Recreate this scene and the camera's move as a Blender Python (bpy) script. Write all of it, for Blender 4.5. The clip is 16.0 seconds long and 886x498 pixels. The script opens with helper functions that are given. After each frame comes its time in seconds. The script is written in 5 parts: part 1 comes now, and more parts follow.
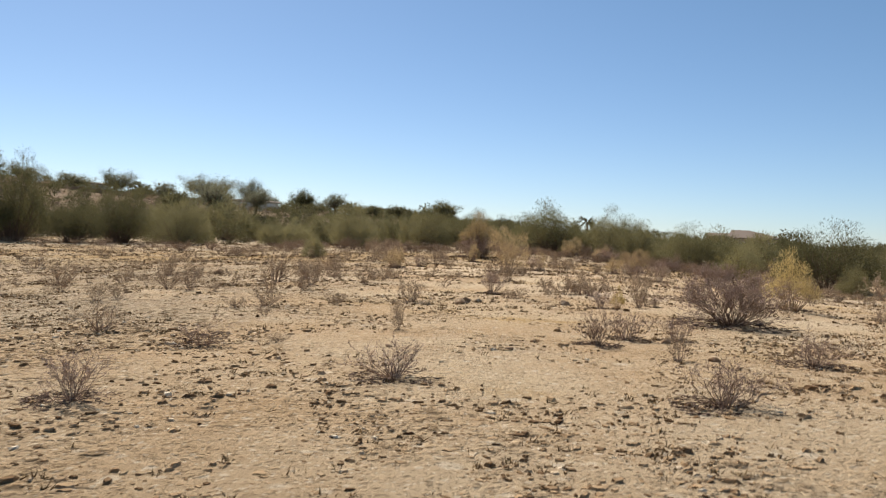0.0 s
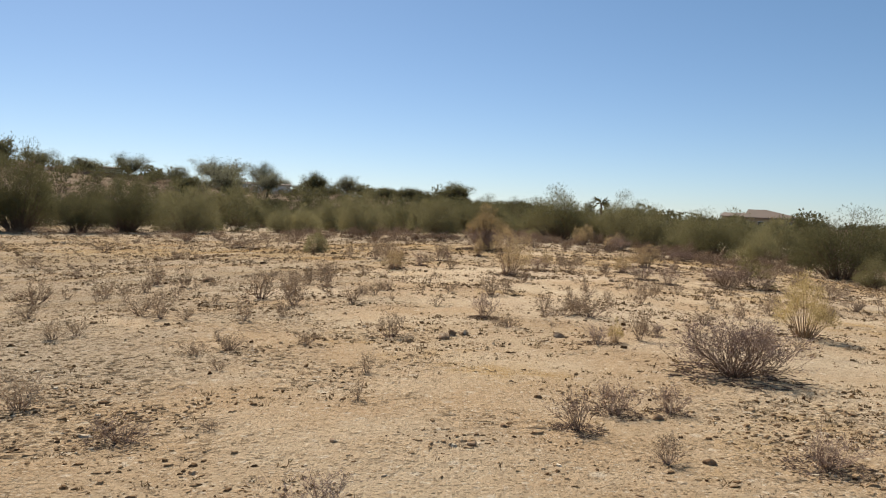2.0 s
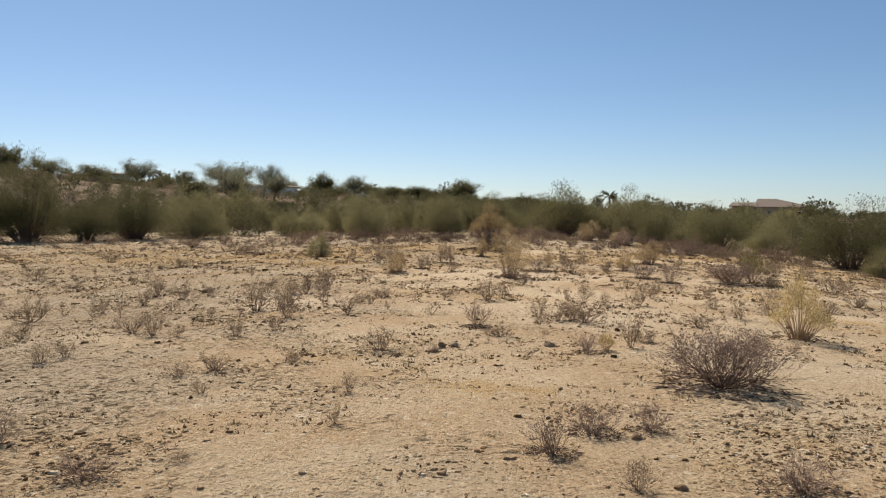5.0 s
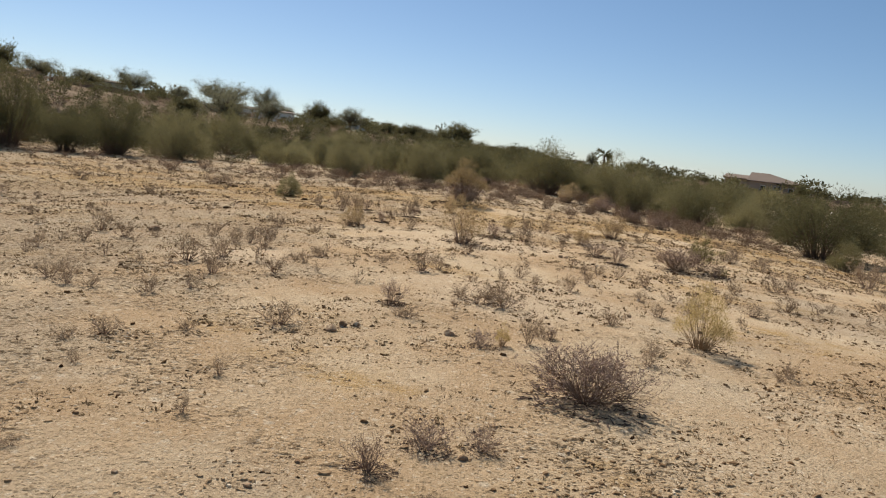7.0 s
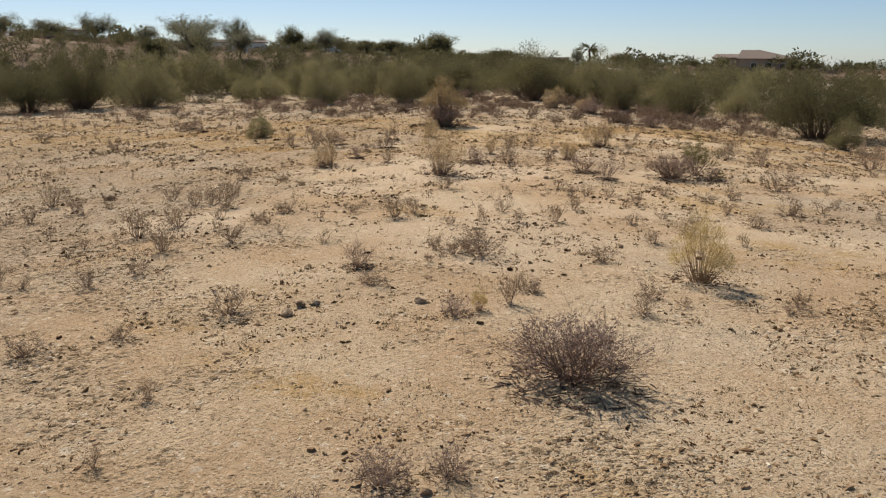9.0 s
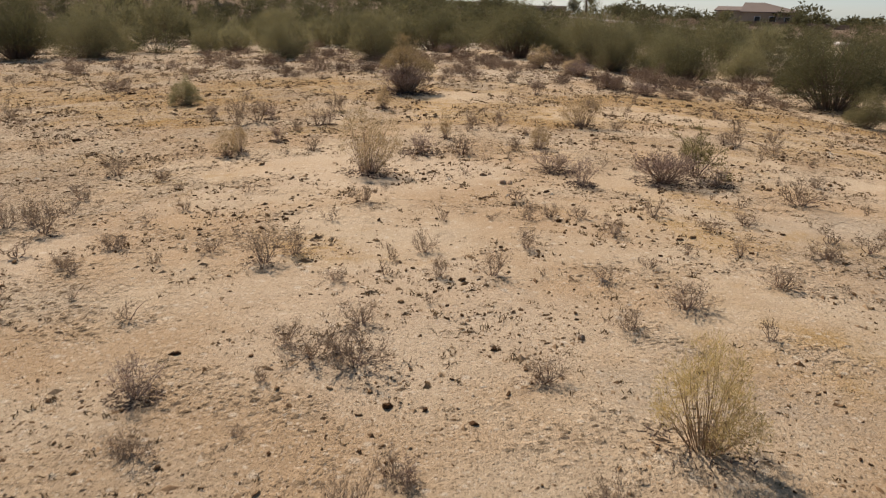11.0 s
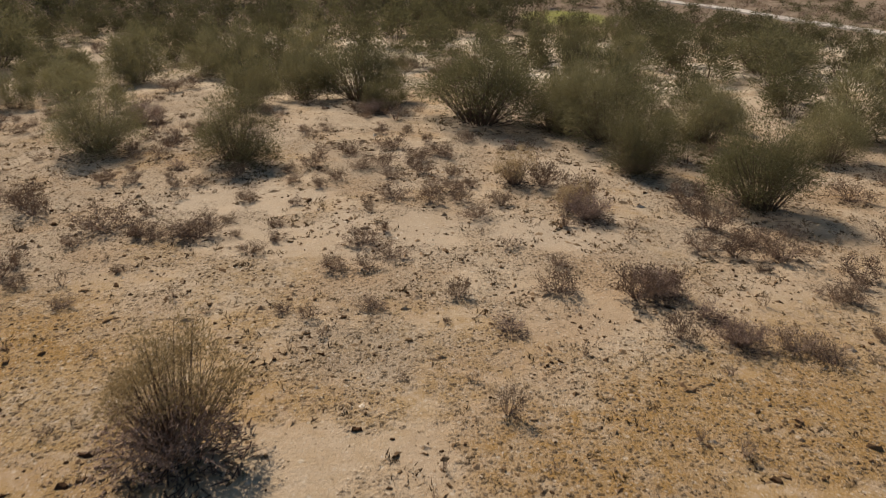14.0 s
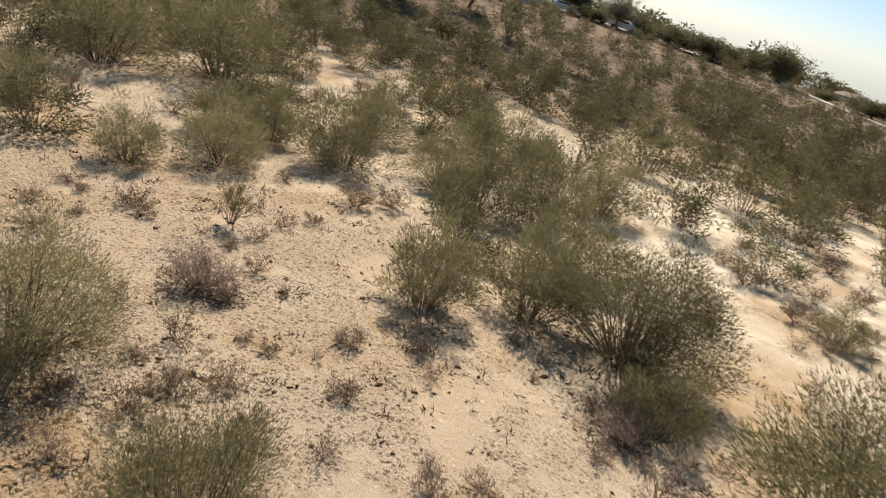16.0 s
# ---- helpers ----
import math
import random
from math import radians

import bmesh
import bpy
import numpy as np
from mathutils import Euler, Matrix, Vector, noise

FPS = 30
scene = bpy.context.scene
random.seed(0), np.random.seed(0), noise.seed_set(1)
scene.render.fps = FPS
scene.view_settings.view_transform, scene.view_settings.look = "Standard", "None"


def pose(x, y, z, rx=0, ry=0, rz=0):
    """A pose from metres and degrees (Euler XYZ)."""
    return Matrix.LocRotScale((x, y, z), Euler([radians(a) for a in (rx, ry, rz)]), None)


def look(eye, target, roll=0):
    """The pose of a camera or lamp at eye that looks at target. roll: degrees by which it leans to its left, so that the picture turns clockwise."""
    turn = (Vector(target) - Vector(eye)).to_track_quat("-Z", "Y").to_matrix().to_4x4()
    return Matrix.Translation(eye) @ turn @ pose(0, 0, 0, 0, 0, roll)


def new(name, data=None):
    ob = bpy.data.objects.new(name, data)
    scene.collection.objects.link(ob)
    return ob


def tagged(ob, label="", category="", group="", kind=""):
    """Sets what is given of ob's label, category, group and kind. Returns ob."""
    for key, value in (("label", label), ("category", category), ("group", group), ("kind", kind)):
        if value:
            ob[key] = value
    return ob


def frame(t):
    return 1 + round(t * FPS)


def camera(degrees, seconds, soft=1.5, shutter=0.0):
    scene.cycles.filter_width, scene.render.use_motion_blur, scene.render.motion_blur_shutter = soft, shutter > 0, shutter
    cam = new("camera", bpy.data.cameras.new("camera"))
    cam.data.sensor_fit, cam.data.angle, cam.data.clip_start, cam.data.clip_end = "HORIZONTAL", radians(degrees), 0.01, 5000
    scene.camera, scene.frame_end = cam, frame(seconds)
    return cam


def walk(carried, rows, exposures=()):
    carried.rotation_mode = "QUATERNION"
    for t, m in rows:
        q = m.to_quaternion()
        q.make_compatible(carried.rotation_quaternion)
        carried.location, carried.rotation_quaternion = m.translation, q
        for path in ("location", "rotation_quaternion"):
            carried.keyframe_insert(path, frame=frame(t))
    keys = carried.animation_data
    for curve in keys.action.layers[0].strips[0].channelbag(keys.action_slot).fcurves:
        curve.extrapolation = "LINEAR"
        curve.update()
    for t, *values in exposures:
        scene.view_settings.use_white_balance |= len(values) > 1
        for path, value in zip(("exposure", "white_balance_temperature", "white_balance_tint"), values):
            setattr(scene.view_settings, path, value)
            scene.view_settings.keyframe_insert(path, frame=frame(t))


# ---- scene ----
cam = camera(58.6, 16.0, soft=1.2, shutter=0.1)
PATH = [
    (0.0, 0.102, -0.041, 1.000, 88.91, -2.49, -0.52),
    (0.5, 0.359, 0.366, 1.309, 91.25, -8.80, -0.50),
    (1.0, 0.439, 0.654, 1.428, 88.08, -5.16, -0.14),
    (1.5, 0.443, 0.783, 1.507, 87.19, -1.68, -0.16),
    (2.0, 0.509, 0.835, 1.679, 87.31, -2.11, 0.55),
    (2.5, 0.596, 0.913, 1.798, 86.72, -6.99, 0.63),
    (3.0, 0.580, 0.944, 1.854, 86.61, -3.51, 0.60),
    (3.2, 0.554, 0.961, 1.861, 86.94, -2.90, 0.40),
    (5.5, 1.054, 0.885, 1.904, 87.13, -0.43, 1.38),
    (6.0, 1.391, 0.863, 2.073, 87.56, -1.13, 1.12),
    (6.5, 1.708, 0.878, 2.314, 83.71, -4.78, 0.99),
    (7.0, 1.899, 0.893, 2.580, 82.65, -6.37, 1.20),
    (7.5, 1.980, 1.014, 2.803, 81.79, -2.79, 1.22),
    (8.0, 2.084, 1.248, 2.968, 85.04, -1.63, 0.62),
    (8.5, 2.201, 1.556, 2.994, 84.93, -1.03, -0.11),
    (8.7, 2.232, 1.785, 2.984, 78.53, 0.06, -0.02),
    (10.8, 3.531, 6.380, 3.186, 72.70, -3.21, 0.13),
    (11.0, 3.688, 7.094, 3.359, 72.70, -1.12, -0.22),
    (11.5, 4.084, 9.548, 3.880, 72.88, -0.29, -0.57),
    (12.0, 4.501, 12.305, 4.567, 69.84, -0.52, -0.63),
    (12.5, 4.930, 15.638, 5.342, 68.76, -0.58, -0.91),
    (13.0, 5.314, 19.977, 5.899, 70.66, -0.75, -1.35),
    (13.5, 5.718, 24.318, 6.679, 69.75, -1.24, -1.70),
    (14.0, 6.162, 28.955, 7.528, 68.82, -0.64, -2.05),
    (14.5, 6.580, 33.817, 8.287, 69.28, -6.57, -0.38),
    (15.0, 6.621, 39.191, 8.764, 67.75, -14.77, 8.51),
    (15.5, 5.900, 44.947, 8.967, 67.63, -14.76, 15.49),
    (16.0, 4.812, 50.530, 8.840, 68.69, -14.74, 25.58),
]
walk(cam, [(t, pose(x, y, z, rx, ry, rz)) for t, x, y, z, rx, ry, rz in PATH],
     exposures=[(0.0, 0.64, 6500, 10), (1.0, 0.55, 6500, 10), (3.0, 0.5, 6500, 10), (5.5, 0.43, 6500, 10), (8.5, 0.34, 6500, 11),
                (11.0, 0.32, 6650, 16), (12.5, 0.03, 6750, 16), (14.0, 0.0, 6750, 15), (15.0, 0.28, 6600, 13), (15.5, 0.4, 6600, 13), (16.0, 0.66, 6600, 12)])

# ---- daylight: a high sun ahead and to the west of the way, under a clear sky ----
SUN_TURN, SUN_HEIGHT = -25.0, 43.0
world = bpy.data.worlds.new("clear_sky")
scene.world = world
world.use_nodes = True
wn, wl = world.node_tree.nodes, world.node_tree.links
sky = wn.new("ShaderNodeTexSky")
sky.sky_type = "NISHITA"
sky.sun_disc = False
sky.sun_elevation = radians(SUN_HEIGHT)
sky.sun_rotation = radians(SUN_TURN)
sky.altitude = 2500
sky.air_density, sky.dust_density, sky.ozone_density = 1.0, 1.5, 1.5
wn["Background"].inputs["Strength"].default_value = 0.069
tint = wn.new("ShaderNodeMix")
tint.data_type, tint.blend_type = "RGBA", "MULTIPLY"
tint.inputs[0].default_value, tint.inputs[7].default_value = 1.0, (0.80, 0.82, 0.90, 1.0)
wl.new(sky.outputs["Color"], tint.inputs[6])
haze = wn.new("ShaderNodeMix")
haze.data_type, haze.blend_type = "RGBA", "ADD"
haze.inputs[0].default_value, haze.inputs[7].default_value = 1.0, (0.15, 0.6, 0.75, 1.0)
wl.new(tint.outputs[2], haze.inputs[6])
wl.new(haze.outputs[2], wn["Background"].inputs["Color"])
sun_data = bpy.data.lights.new("sun", "SUN")
sun_data.energy, sun_data.angle, sun_data.color = 5.0, radians(0.53), (1.0, 0.94, 0.84)
sun = new("sun", sun_data)
to_sun = Vector((math.sin(radians(SUN_TURN)) * math.cos(radians(SUN_HEIGHT)),
                 math.cos(radians(SUN_TURN)) * math.cos(radians(SUN_HEIGHT)), math.sin(radians(SUN_HEIGHT))))
sun.matrix_world = look(to_sun * 300, (0, 0, 0))


# ---- materials ----
class Nodes:
    """Short hand for a node material."""

    def __init__(self, name):
        self.mat = bpy.data.materials.new(name)
        self.mat.use_nodes = True
        self.nodes, self.links = self.mat.node_tree.nodes, self.mat.node_tree.links
        self.bsdf = self.nodes["Principled BSDF"]
        self.where = self.nodes.new("ShaderNodeNewGeometry")
        self.out = self.nodes["Material Output"]

    def put(self, socket, value):
        if hasattr(value, "is_linked"):
            self.links.new(value, socket)
        else:
            socket.default_value = value

    def noise(self, scale, detail=4.0, rough=0.55, vector=None):
        n = self.nodes.new("ShaderNodeTexNoise")
        n.inputs["Scale"].default_value, n.inputs["Detail"].default_value = scale, detail
        n.inputs["Roughness"].default_value = rough
        self.links.new(vector or self.where.outputs["Position"], n.inputs["Vector"])
        return n.outputs["Fac"]

    def cells(self, scale, vector=None):
        n = self.nodes.new("ShaderNodeTexVoronoi")
        n.inputs["Scale"].default_value = scale
        self.links.new(vector or self.where.outputs["Position"], n.inputs["Vector"])
        return n

    def ramp(self, value, low, high):
        n = self.nodes.new("ShaderNodeMapRange")
        n.interpolation_type = "SMOOTHSTEP"
        self.put(n.inputs["Value"], value)
        n.inputs["From Min"].default_value, n.inputs["From Max"].default_value = low, high
        return n.outputs["Result"]

    def math(self, kind, a, b=0.0):
        n = self.nodes.new("ShaderNodeMath")
        n.operation = kind
        self.put(n.inputs[0], a), self.put(n.inputs[1], b)
        return n.outputs[0]

    def mix(self, fac, a, b, kind="MIX"):
        n = self.nodes.new("ShaderNodeMix")
        n.data_type, n.blend_type = "RGBA", kind
        self.put(n.inputs[0], fac), self.put(n.inputs[6], a), self.put(n.inputs[7], b)
        return n.outputs[2]

    def bump(self, height, strength, distance):
        n = self.nodes.new("ShaderNodeBump")
        n.inputs["Strength"].default_value, n.inputs["Distance"].default_value = strength, distance
        self.links.new(height, n.inputs["Height"])
        self.links.new(n.outputs["Normal"], self.bsdf.inputs["Normal"])

    def done(self, colour, rough=0.9, gloss=0.2, through_light=0.0):
        self.put(self.bsdf.inputs["Base Color"], colour)
        self.put(self.bsdf.inputs["Roughness"], rough)
        self.bsdf.inputs["Specular IOR Level"].default_value = gloss
        if through_light:
            leaf, both = self.nodes.new("ShaderNodeBsdfTranslucent"), self.nodes.new("ShaderNodeMixShader")
            self.put(leaf.inputs["Color"], colour)
            both.inputs[0].default_value = through_light
            self.links.new(self.bsdf.outputs[0], both.inputs[1])
            self.links.new(leaf.outputs[0], both.inputs[2])
            self.links.new(both.outputs[0], self.out.inputs["Surface"])
        return self.mat


def rgb(r, g, b):
    return (r, g, b, 1.0)


def ground_material():
    m = Nodes("dry_desert_soil")
    sep = m.nodes.new("ShaderNodeSeparateXYZ")
    m.links.new(m.where.outputs["Position"], sep.inputs[0])
    px, py = sep.outputs[0], sep.outputs[1]
    col = m.mix(m.ramp(m.noise(0.30, 6, 0.62), 0.36, 0.64), rgb(0.49, 0.335, 0.192), rgb(0.58, 0.44, 0.285))
    # straw-coloured patches of dead annual grass, most of all in a belt across the flat
    belt = m.math("MULTIPLY", m.ramp(py, 27.0, 36.0), m.math("SUBTRACT", 1.0, m.ramp(py, 41.0, 52.0)))
    lean = m.math("ADD", m.noise(0.16, 6, 0.68), m.math("MULTIPLY", belt, 0.13))
    straw = m.math("MULTIPLY", m.ramp(lean, 0.52, 0.64), m.ramp(m.noise(3.0, 5, 0.7), 0.34, 0.60))
    col = m.mix(m.math("MULTIPLY", straw, 0.7), col, rgb(0.43, 0.26, 0.085))
    grey = m.math("MULTIPLY", m.ramp(m.noise(0.23, 5, 0.6), 0.54, 0.68), m.ramp(m.noise(5.0, 4, 0.7), 0.35, 0.6))
    col = m.mix(m.math("MULTIPLY", grey, 0.55), col, rgb(0.41, 0.335, 0.24))
    # patches of their own: rusty straw litter, swept pale silt, grey gravel
    ragged = m.math("SUBTRACT", m.math("MULTIPLY", m.noise(0.55, 6, 0.7), 2.4), 1.2)

    def spots(ovals):
        best = None
        for cx, cy, rx, ry in ovals:
            off, fit = m.nodes.new("ShaderNodeVectorMath"), m.nodes.new("ShaderNodeVectorMath")
            off.operation, fit.operation = "SUBTRACT", "MULTIPLY"
            m.links.new(m.where.outputs["Position"], off.inputs[0])
            off.inputs[1].default_value, fit.inputs[1].default_value = (cx, cy, 0), (1 / rx, 1 / ry, 0)
            m.links.new(off.outputs[0], fit.inputs[0])
            far = m.nodes.new("ShaderNodeVectorMath")
            far.operation = "LENGTH"
            m.links.new(fit.outputs[0], far.inputs[0])
            best = far.outputs["Value"] if best is None else m.math("MINIMUM", best, far.outputs["Value"])
        return m.math("SUBTRACT", 1.0, m.ramp(m.math("ADD", best, ragged), 0.55, 1.25))

    rust = spots([(-4.5, 44, 4.6, 2.4), (-4.2, 31, 1.8, 1.0), (-8.5, 40, 3.4, 1.8), (9, 39.5, 2.6, 2), (13.5, 41.2, 4.6, 2.2), (18.5, 39, 3.2, 2), (7, 31.8, 1.3, 1), (-4.5, 36.4, 3, 1.3), (-16, 50, 8, 4)])
    silt = spots([(5, 39, 2.3, 2), (11.4, 35, 3.2, 1.6), (4, 49.5, 4.2, 1.9), (2.5, 24, 3.2, 2.6), (0, 52.8, 4.2, 1.9), (9.8, 50.4, 2.6, 1.3), (-2.5, 17, 1.6, 1.6), (3.2, 15.5, 2.2, 2.0)])
    gravel = spots([(-8, 19, 6.5, 8), (10.8, 18.5, 2.0, 3.2), (5, 43.2, 2, 1.5), (-1.6, 38.2, 1.6, 1.3), (-5, 9, 3, 3.5), (-14, 32, 6, 6)])
    col = m.mix(m.math("MULTIPLY", rust, m.ramp(m.noise(2.5, 5, 0.7), 0.3, 0.62)), col, rgb(0.42, 0.245, 0.085))
    col = m.mix(m.math("MULTIPLY", gravel, 0.42), col, rgb(0.40, 0.325, 0.235))
    col = m.mix(m.math("MULTIPLY", silt, 0.6), col, rgb(0.60, 0.46, 0.31))
    # paler, greyer soil towards the wash
    pale = m.math("MULTIPLY", m.ramp(py, 40.0, 52.0), m.ramp(m.noise(0.2, 5, 0.65), 0.36, 0.56))
    col = m.mix(m.math("MULTIPLY", pale, 0.6), col, rgb(0.52, 0.415, 0.29))
    # the pale sandy bed of the wash
    bed = m.math("MULTIPLY", m.ramp(py, 70.0, 82.0), m.math("SUBTRACT", 1.0, m.ramp(py, 98.0, 112.0)))
    bed = m.math("MULTIPLY", bed, m.math("ADD", 0.35, m.math("MULTIPLY", m.ramp(px, -14.0, 0.0), 0.65)))
    bed = m.math("MULTIPLY", bed, m.ramp(m.noise(0.17, 6, 0.65), 0.38, 0.52))
    col = m.mix(bed, col, m.mix(m.ramp(m.noise(0.6, 5, 0.7), 0.4, 0.6), rgb(0.82, 0.70, 0.51), rgb(0.66, 0.53, 0.36)))
    # darker stony soil up the hillside
    hill = m.math("MULTIPLY", m.ramp(m.math("SQRT", m.math("ADD", m.math("MULTIPLY", px, px), m.math("MULTIPLY", py, py))), 104.0, 124.0), 0.9)
    col = m.mix(hill, col, m.mix(m.ramp(m.noise(0.35, 5, 0.65), 0.4, 0.62), rgb(0.165, 0.115, 0.08), rgb(0.27, 0.20, 0.14)))
    # a green flat below the road
    dx, dy = m.math("SUBTRACT", px, 23.5), m.math("SUBTRACT", py, 121.0)
    far = m.math("ADD", m.math("POWER", m.math("DIVIDE", dx, 5.5), 2.0), m.math("POWER", m.math("DIVIDE", dy, 6.5), 2.0))
    lawn = m.math("SUBTRACT", 1.0, m.ramp(m.math("ADD", far, m.math("MULTIPLY", m.noise(0.6, 3), 0.8)), 0.9, 1.6))
    col = m.mix(lawn, col, rgb(0.24, 0.24, 0.06))
    # grit, clods and crumbs, their small shadows put into the colour: thick in patches, thin where the soil is swept
    # smooth
    grit = m.noise(26.0, 8, 0.85)
    crumbs = m.noise(6.0, 8, 0.8)
    close = m.math("SUBTRACT", 1.0, m.ramp(py, 11.0, 20.0))
    stony = m.math("ADD", m.math("MULTIPLY", m.math("SUBTRACT", m.ramp(py, 18.0, 30.0), m.math("MULTIPLY", m.ramp(py, 56.0, 74.0), 0.8)), 0.10), m.math("MULTIPLY", m.math("SUBTRACT", 1.0, m.ramp(px, -3.0, 1.5)), 0.09))
    patchy = m.ramp(m.math("ADD", m.noise(0.42, 6, 0.7), m.math("ADD", stony, m.math("MULTIPLY", m.math("SUBTRACT", m.math("MAXIMUM", m.math("MULTIPLY", gravel, 0.5), rust), silt), 0.12))), 0.51, 0.63)
    lumps, mounds = m.noise(17.0, 4, 0.65), m.noise(5.0, 5, 0.62)
    height = m.math("ADD", m.math("MULTIPLY", mounds, 0.7), m.math("ADD", m.math("MULTIPLY", lumps, m.math("ADD", m.math("MULTIPLY", close, 0.2), m.math("ADD", 0.2, m.math("MULTIPLY", patchy, 1.0)))), m.math("MULTIPLY", grit, 0.5)))
    col = m.mix(m.math("MULTIPLY", m.ramp(lumps, 0.57, 0.64), m.math("ADD", m.math("MULTIPLY", close, 0.25), m.math("ADD", 0.08, m.math("MULTIPLY", patchy, 0.55)))), col, rgb(0.23, 0.152, 0.085))
    col = m.mix(m.math("MULTIPLY", m.math("SUBTRACT", 1.0, m.ramp(lumps, 0.36, 0.46)), 0.35), col, rgb(0.66, 0.50, 0.33))
    speckle = m.math("ADD", 0.2, m.math("ADD", m.math("MULTIPLY", close, 0.45), m.math("MULTIPLY", patchy, 0.25)))
    # dark cells are clods with their shade painted in; pale ones are flakes
    for scale, share, size, least, flake in ((5.5, 0.55, 0.28, 0.06, 0.05), (8.5, 0.42, 0.31, 0.08, 0.06), (14.0, 0.5, 0.33, 0.12, 0.08), (25.0, 0.55, 0.34, None, 0.16), (46.0, 0.5, 0.36, None, 0.2)):
        bits = m.cells(scale)
        hue = m.nodes.new("ShaderNodeSeparateColor")
        m.links.new(bits.outputs["Color"], hue.inputs[0])
        edge = m.math("ADD", bits.outputs["Distance"], m.math("MULTIPLY", m.noise(50.0, 2), 0.22))
        inside = m.math("SUBTRACT", 1.0, m.ramp(edge, size, size + 0.2))
        there = m.math("MULTIPLY", m.math("MULTIPLY", inside, m.math("GREATER_THAN", hue.outputs[0], share)), m.math("ADD", least, m.math("MULTIPLY", patchy, 1.0 - least)) if least else speckle)
        col = m.mix(m.math("MULTIPLY", there, 0.8 if scale < 20 else 0.65), col, m.mix(m.ramp(hue.outputs[1], 0.4, 1.0), rgb(0.13, 0.087, 0.052), rgb(0.33, 0.235, 0.14)))
        light = m.math("MULTIPLY", inside, m.math("LESS_THAN", hue.outputs[0], flake))
        col = m.mix(m.math("MULTIPLY", light, 0.5), col, rgb(0.72, 0.61, 0.46))
        height = m.math("ADD", height, m.math("MULTIPLY", there, (6.5 if scale < 20 else 12.0) / scale))
    col = m.mix(m.math("MULTIPLY", m.ramp(grit, 0.57, 0.67), m.math("ADD", 0.25, m.math("MULTIPLY", patchy, 0.35))), col, rgb(0.20, 0.132, 0.075))
    col = m.mix(m.math("MULTIPLY", m.ramp(crumbs, 0.55, 0.66), m.math("ADD", 0.08, m.math("MULTIPLY", patchy, 0.55))), col, rgb(0.25, 0.17, 0.095))
    col = m.mix(1.0, col, rgb(0.87, 0.865, 0.87), "MULTIPLY")
    m.bump(height, 1.0, 0.042)
    return m.done(col, 1.0, 0.0)


def stem_material(name, dark, light):
    m = Nodes(name)
    info = m.nodes.new("ShaderNodeObjectInfo")
    fac = m.math("ADD", m.math("MULTIPLY", m.where.outputs["Random Per Island"], 0.6), m.math("MULTIPLY", info.outputs["Random"], 0.4))
    return m.done(m.mix(fac, dark, light), 0.95, 0.02)


def leaf_material(name, dark, light, through_light=0.35):
    m = Nodes(name)
    info = m.nodes.new("ShaderNodeObjectInfo")
    fac = m.math("ADD", m.math("MULTIPLY", m.where.outputs["Random Per Island"], 0.35), m.math("MULTIPLY", info.outputs["Random"], 0.65))
    return m.done(m.mix(fac, dark, light), 0.8, 0.08, through_light)


def wall_material(name, colour, stain):
    m = Nodes(name)
    m.bump(m.noise(6.0, 5), 0.3, 0.02)
    return m.done(m.mix(m.math("MULTIPLY", m.ramp(m.noise(0.5, 5), 0.4, 0.7), 0.5), colour, stain), 0.9, 0.2)


SOIL = ground_material()
DRY_STEM = stem_material("weathered_twigs", rgb(0.155, 0.095, 0.066), rgb(0.43, 0.31, 0.225))
BROWN_STEM = stem_material("brown_stems", rgb(0.29, 0.19, 0.11), rgb(0.46, 0.33, 0.19))
DARK_STEM = stem_material("dark_bark", rgb(0.075, 0.047, 0.034), rgb(0.155, 0.105, 0.078))
DUSK_LEAF = leaf_material("dusky_brown_leaves", rgb(0.14, 0.09, 0.058), rgb(0.29, 0.20, 0.13), 0.2)
MAUVE_LEAF = leaf_material("mauve_brown_dry_leaves", rgb(0.20, 0.13, 0.10), rgb(0.40, 0.29, 0.23), 0.25)
TWIG = stem_material("dead_brown_twigs", rgb(0.10, 0.066, 0.048), rgb(0.21, 0.145, 0.105))
GREY_LEAF = leaf_material("grey_dry_leaves", rgb(0.20, 0.138, 0.088), rgb(0.40, 0.295, 0.19), 0.3)
BROWN_LEAF = leaf_material("brown_feathery_twigs", rgb(0.34, 0.235, 0.12), rgb(0.50, 0.37, 0.20), 0.45)
YELLOW_LEAF = leaf_material("yellow_green_twigs", rgb(0.44, 0.315, 0.12), rgb(0.56, 0.425, 0.19), 0.45)
OLIVE_LEAF = leaf_material("small_olive_leaves", rgb(0.18, 0.15, 0.06), rgb(0.30, 0.25, 0.10), 0.35)
OLIVE_BROWN = leaf_material("olive_brown_leaves", rgb(0.20, 0.142, 0.068), rgb(0.34, 0.245, 0.12), 0.35)
GREEN_LEAF = leaf_material("grey_green_foliage", rgb(0.15, 0.13, 0.06), rgb(0.32, 0.278, 0.135), 0.33)
OLIVE_FAR = leaf_material("olive_green_foliage", rgb(0.09, 0.081, 0.037), rgb(0.205, 0.18, 0.082), 0.33)
TREE_LEAF = leaf_material("dusty_green_foliage", rgb(0.092, 0.081, 0.036), rgb(0.15, 0.132, 0.06), 0.35)
# paler and greyer, with the haze of distance put into the leaf colour
HAZY_HILL_LEAF = leaf_material("haze_paled_foliage", rgb(0.16, 0.15, 0.09), rgb(0.27, 0.25, 0.155), 0.35)
WEED = stem_material("dead_weeds", rgb(0.075, 0.045, 0.023), rgb(0.27, 0.175, 0.085))
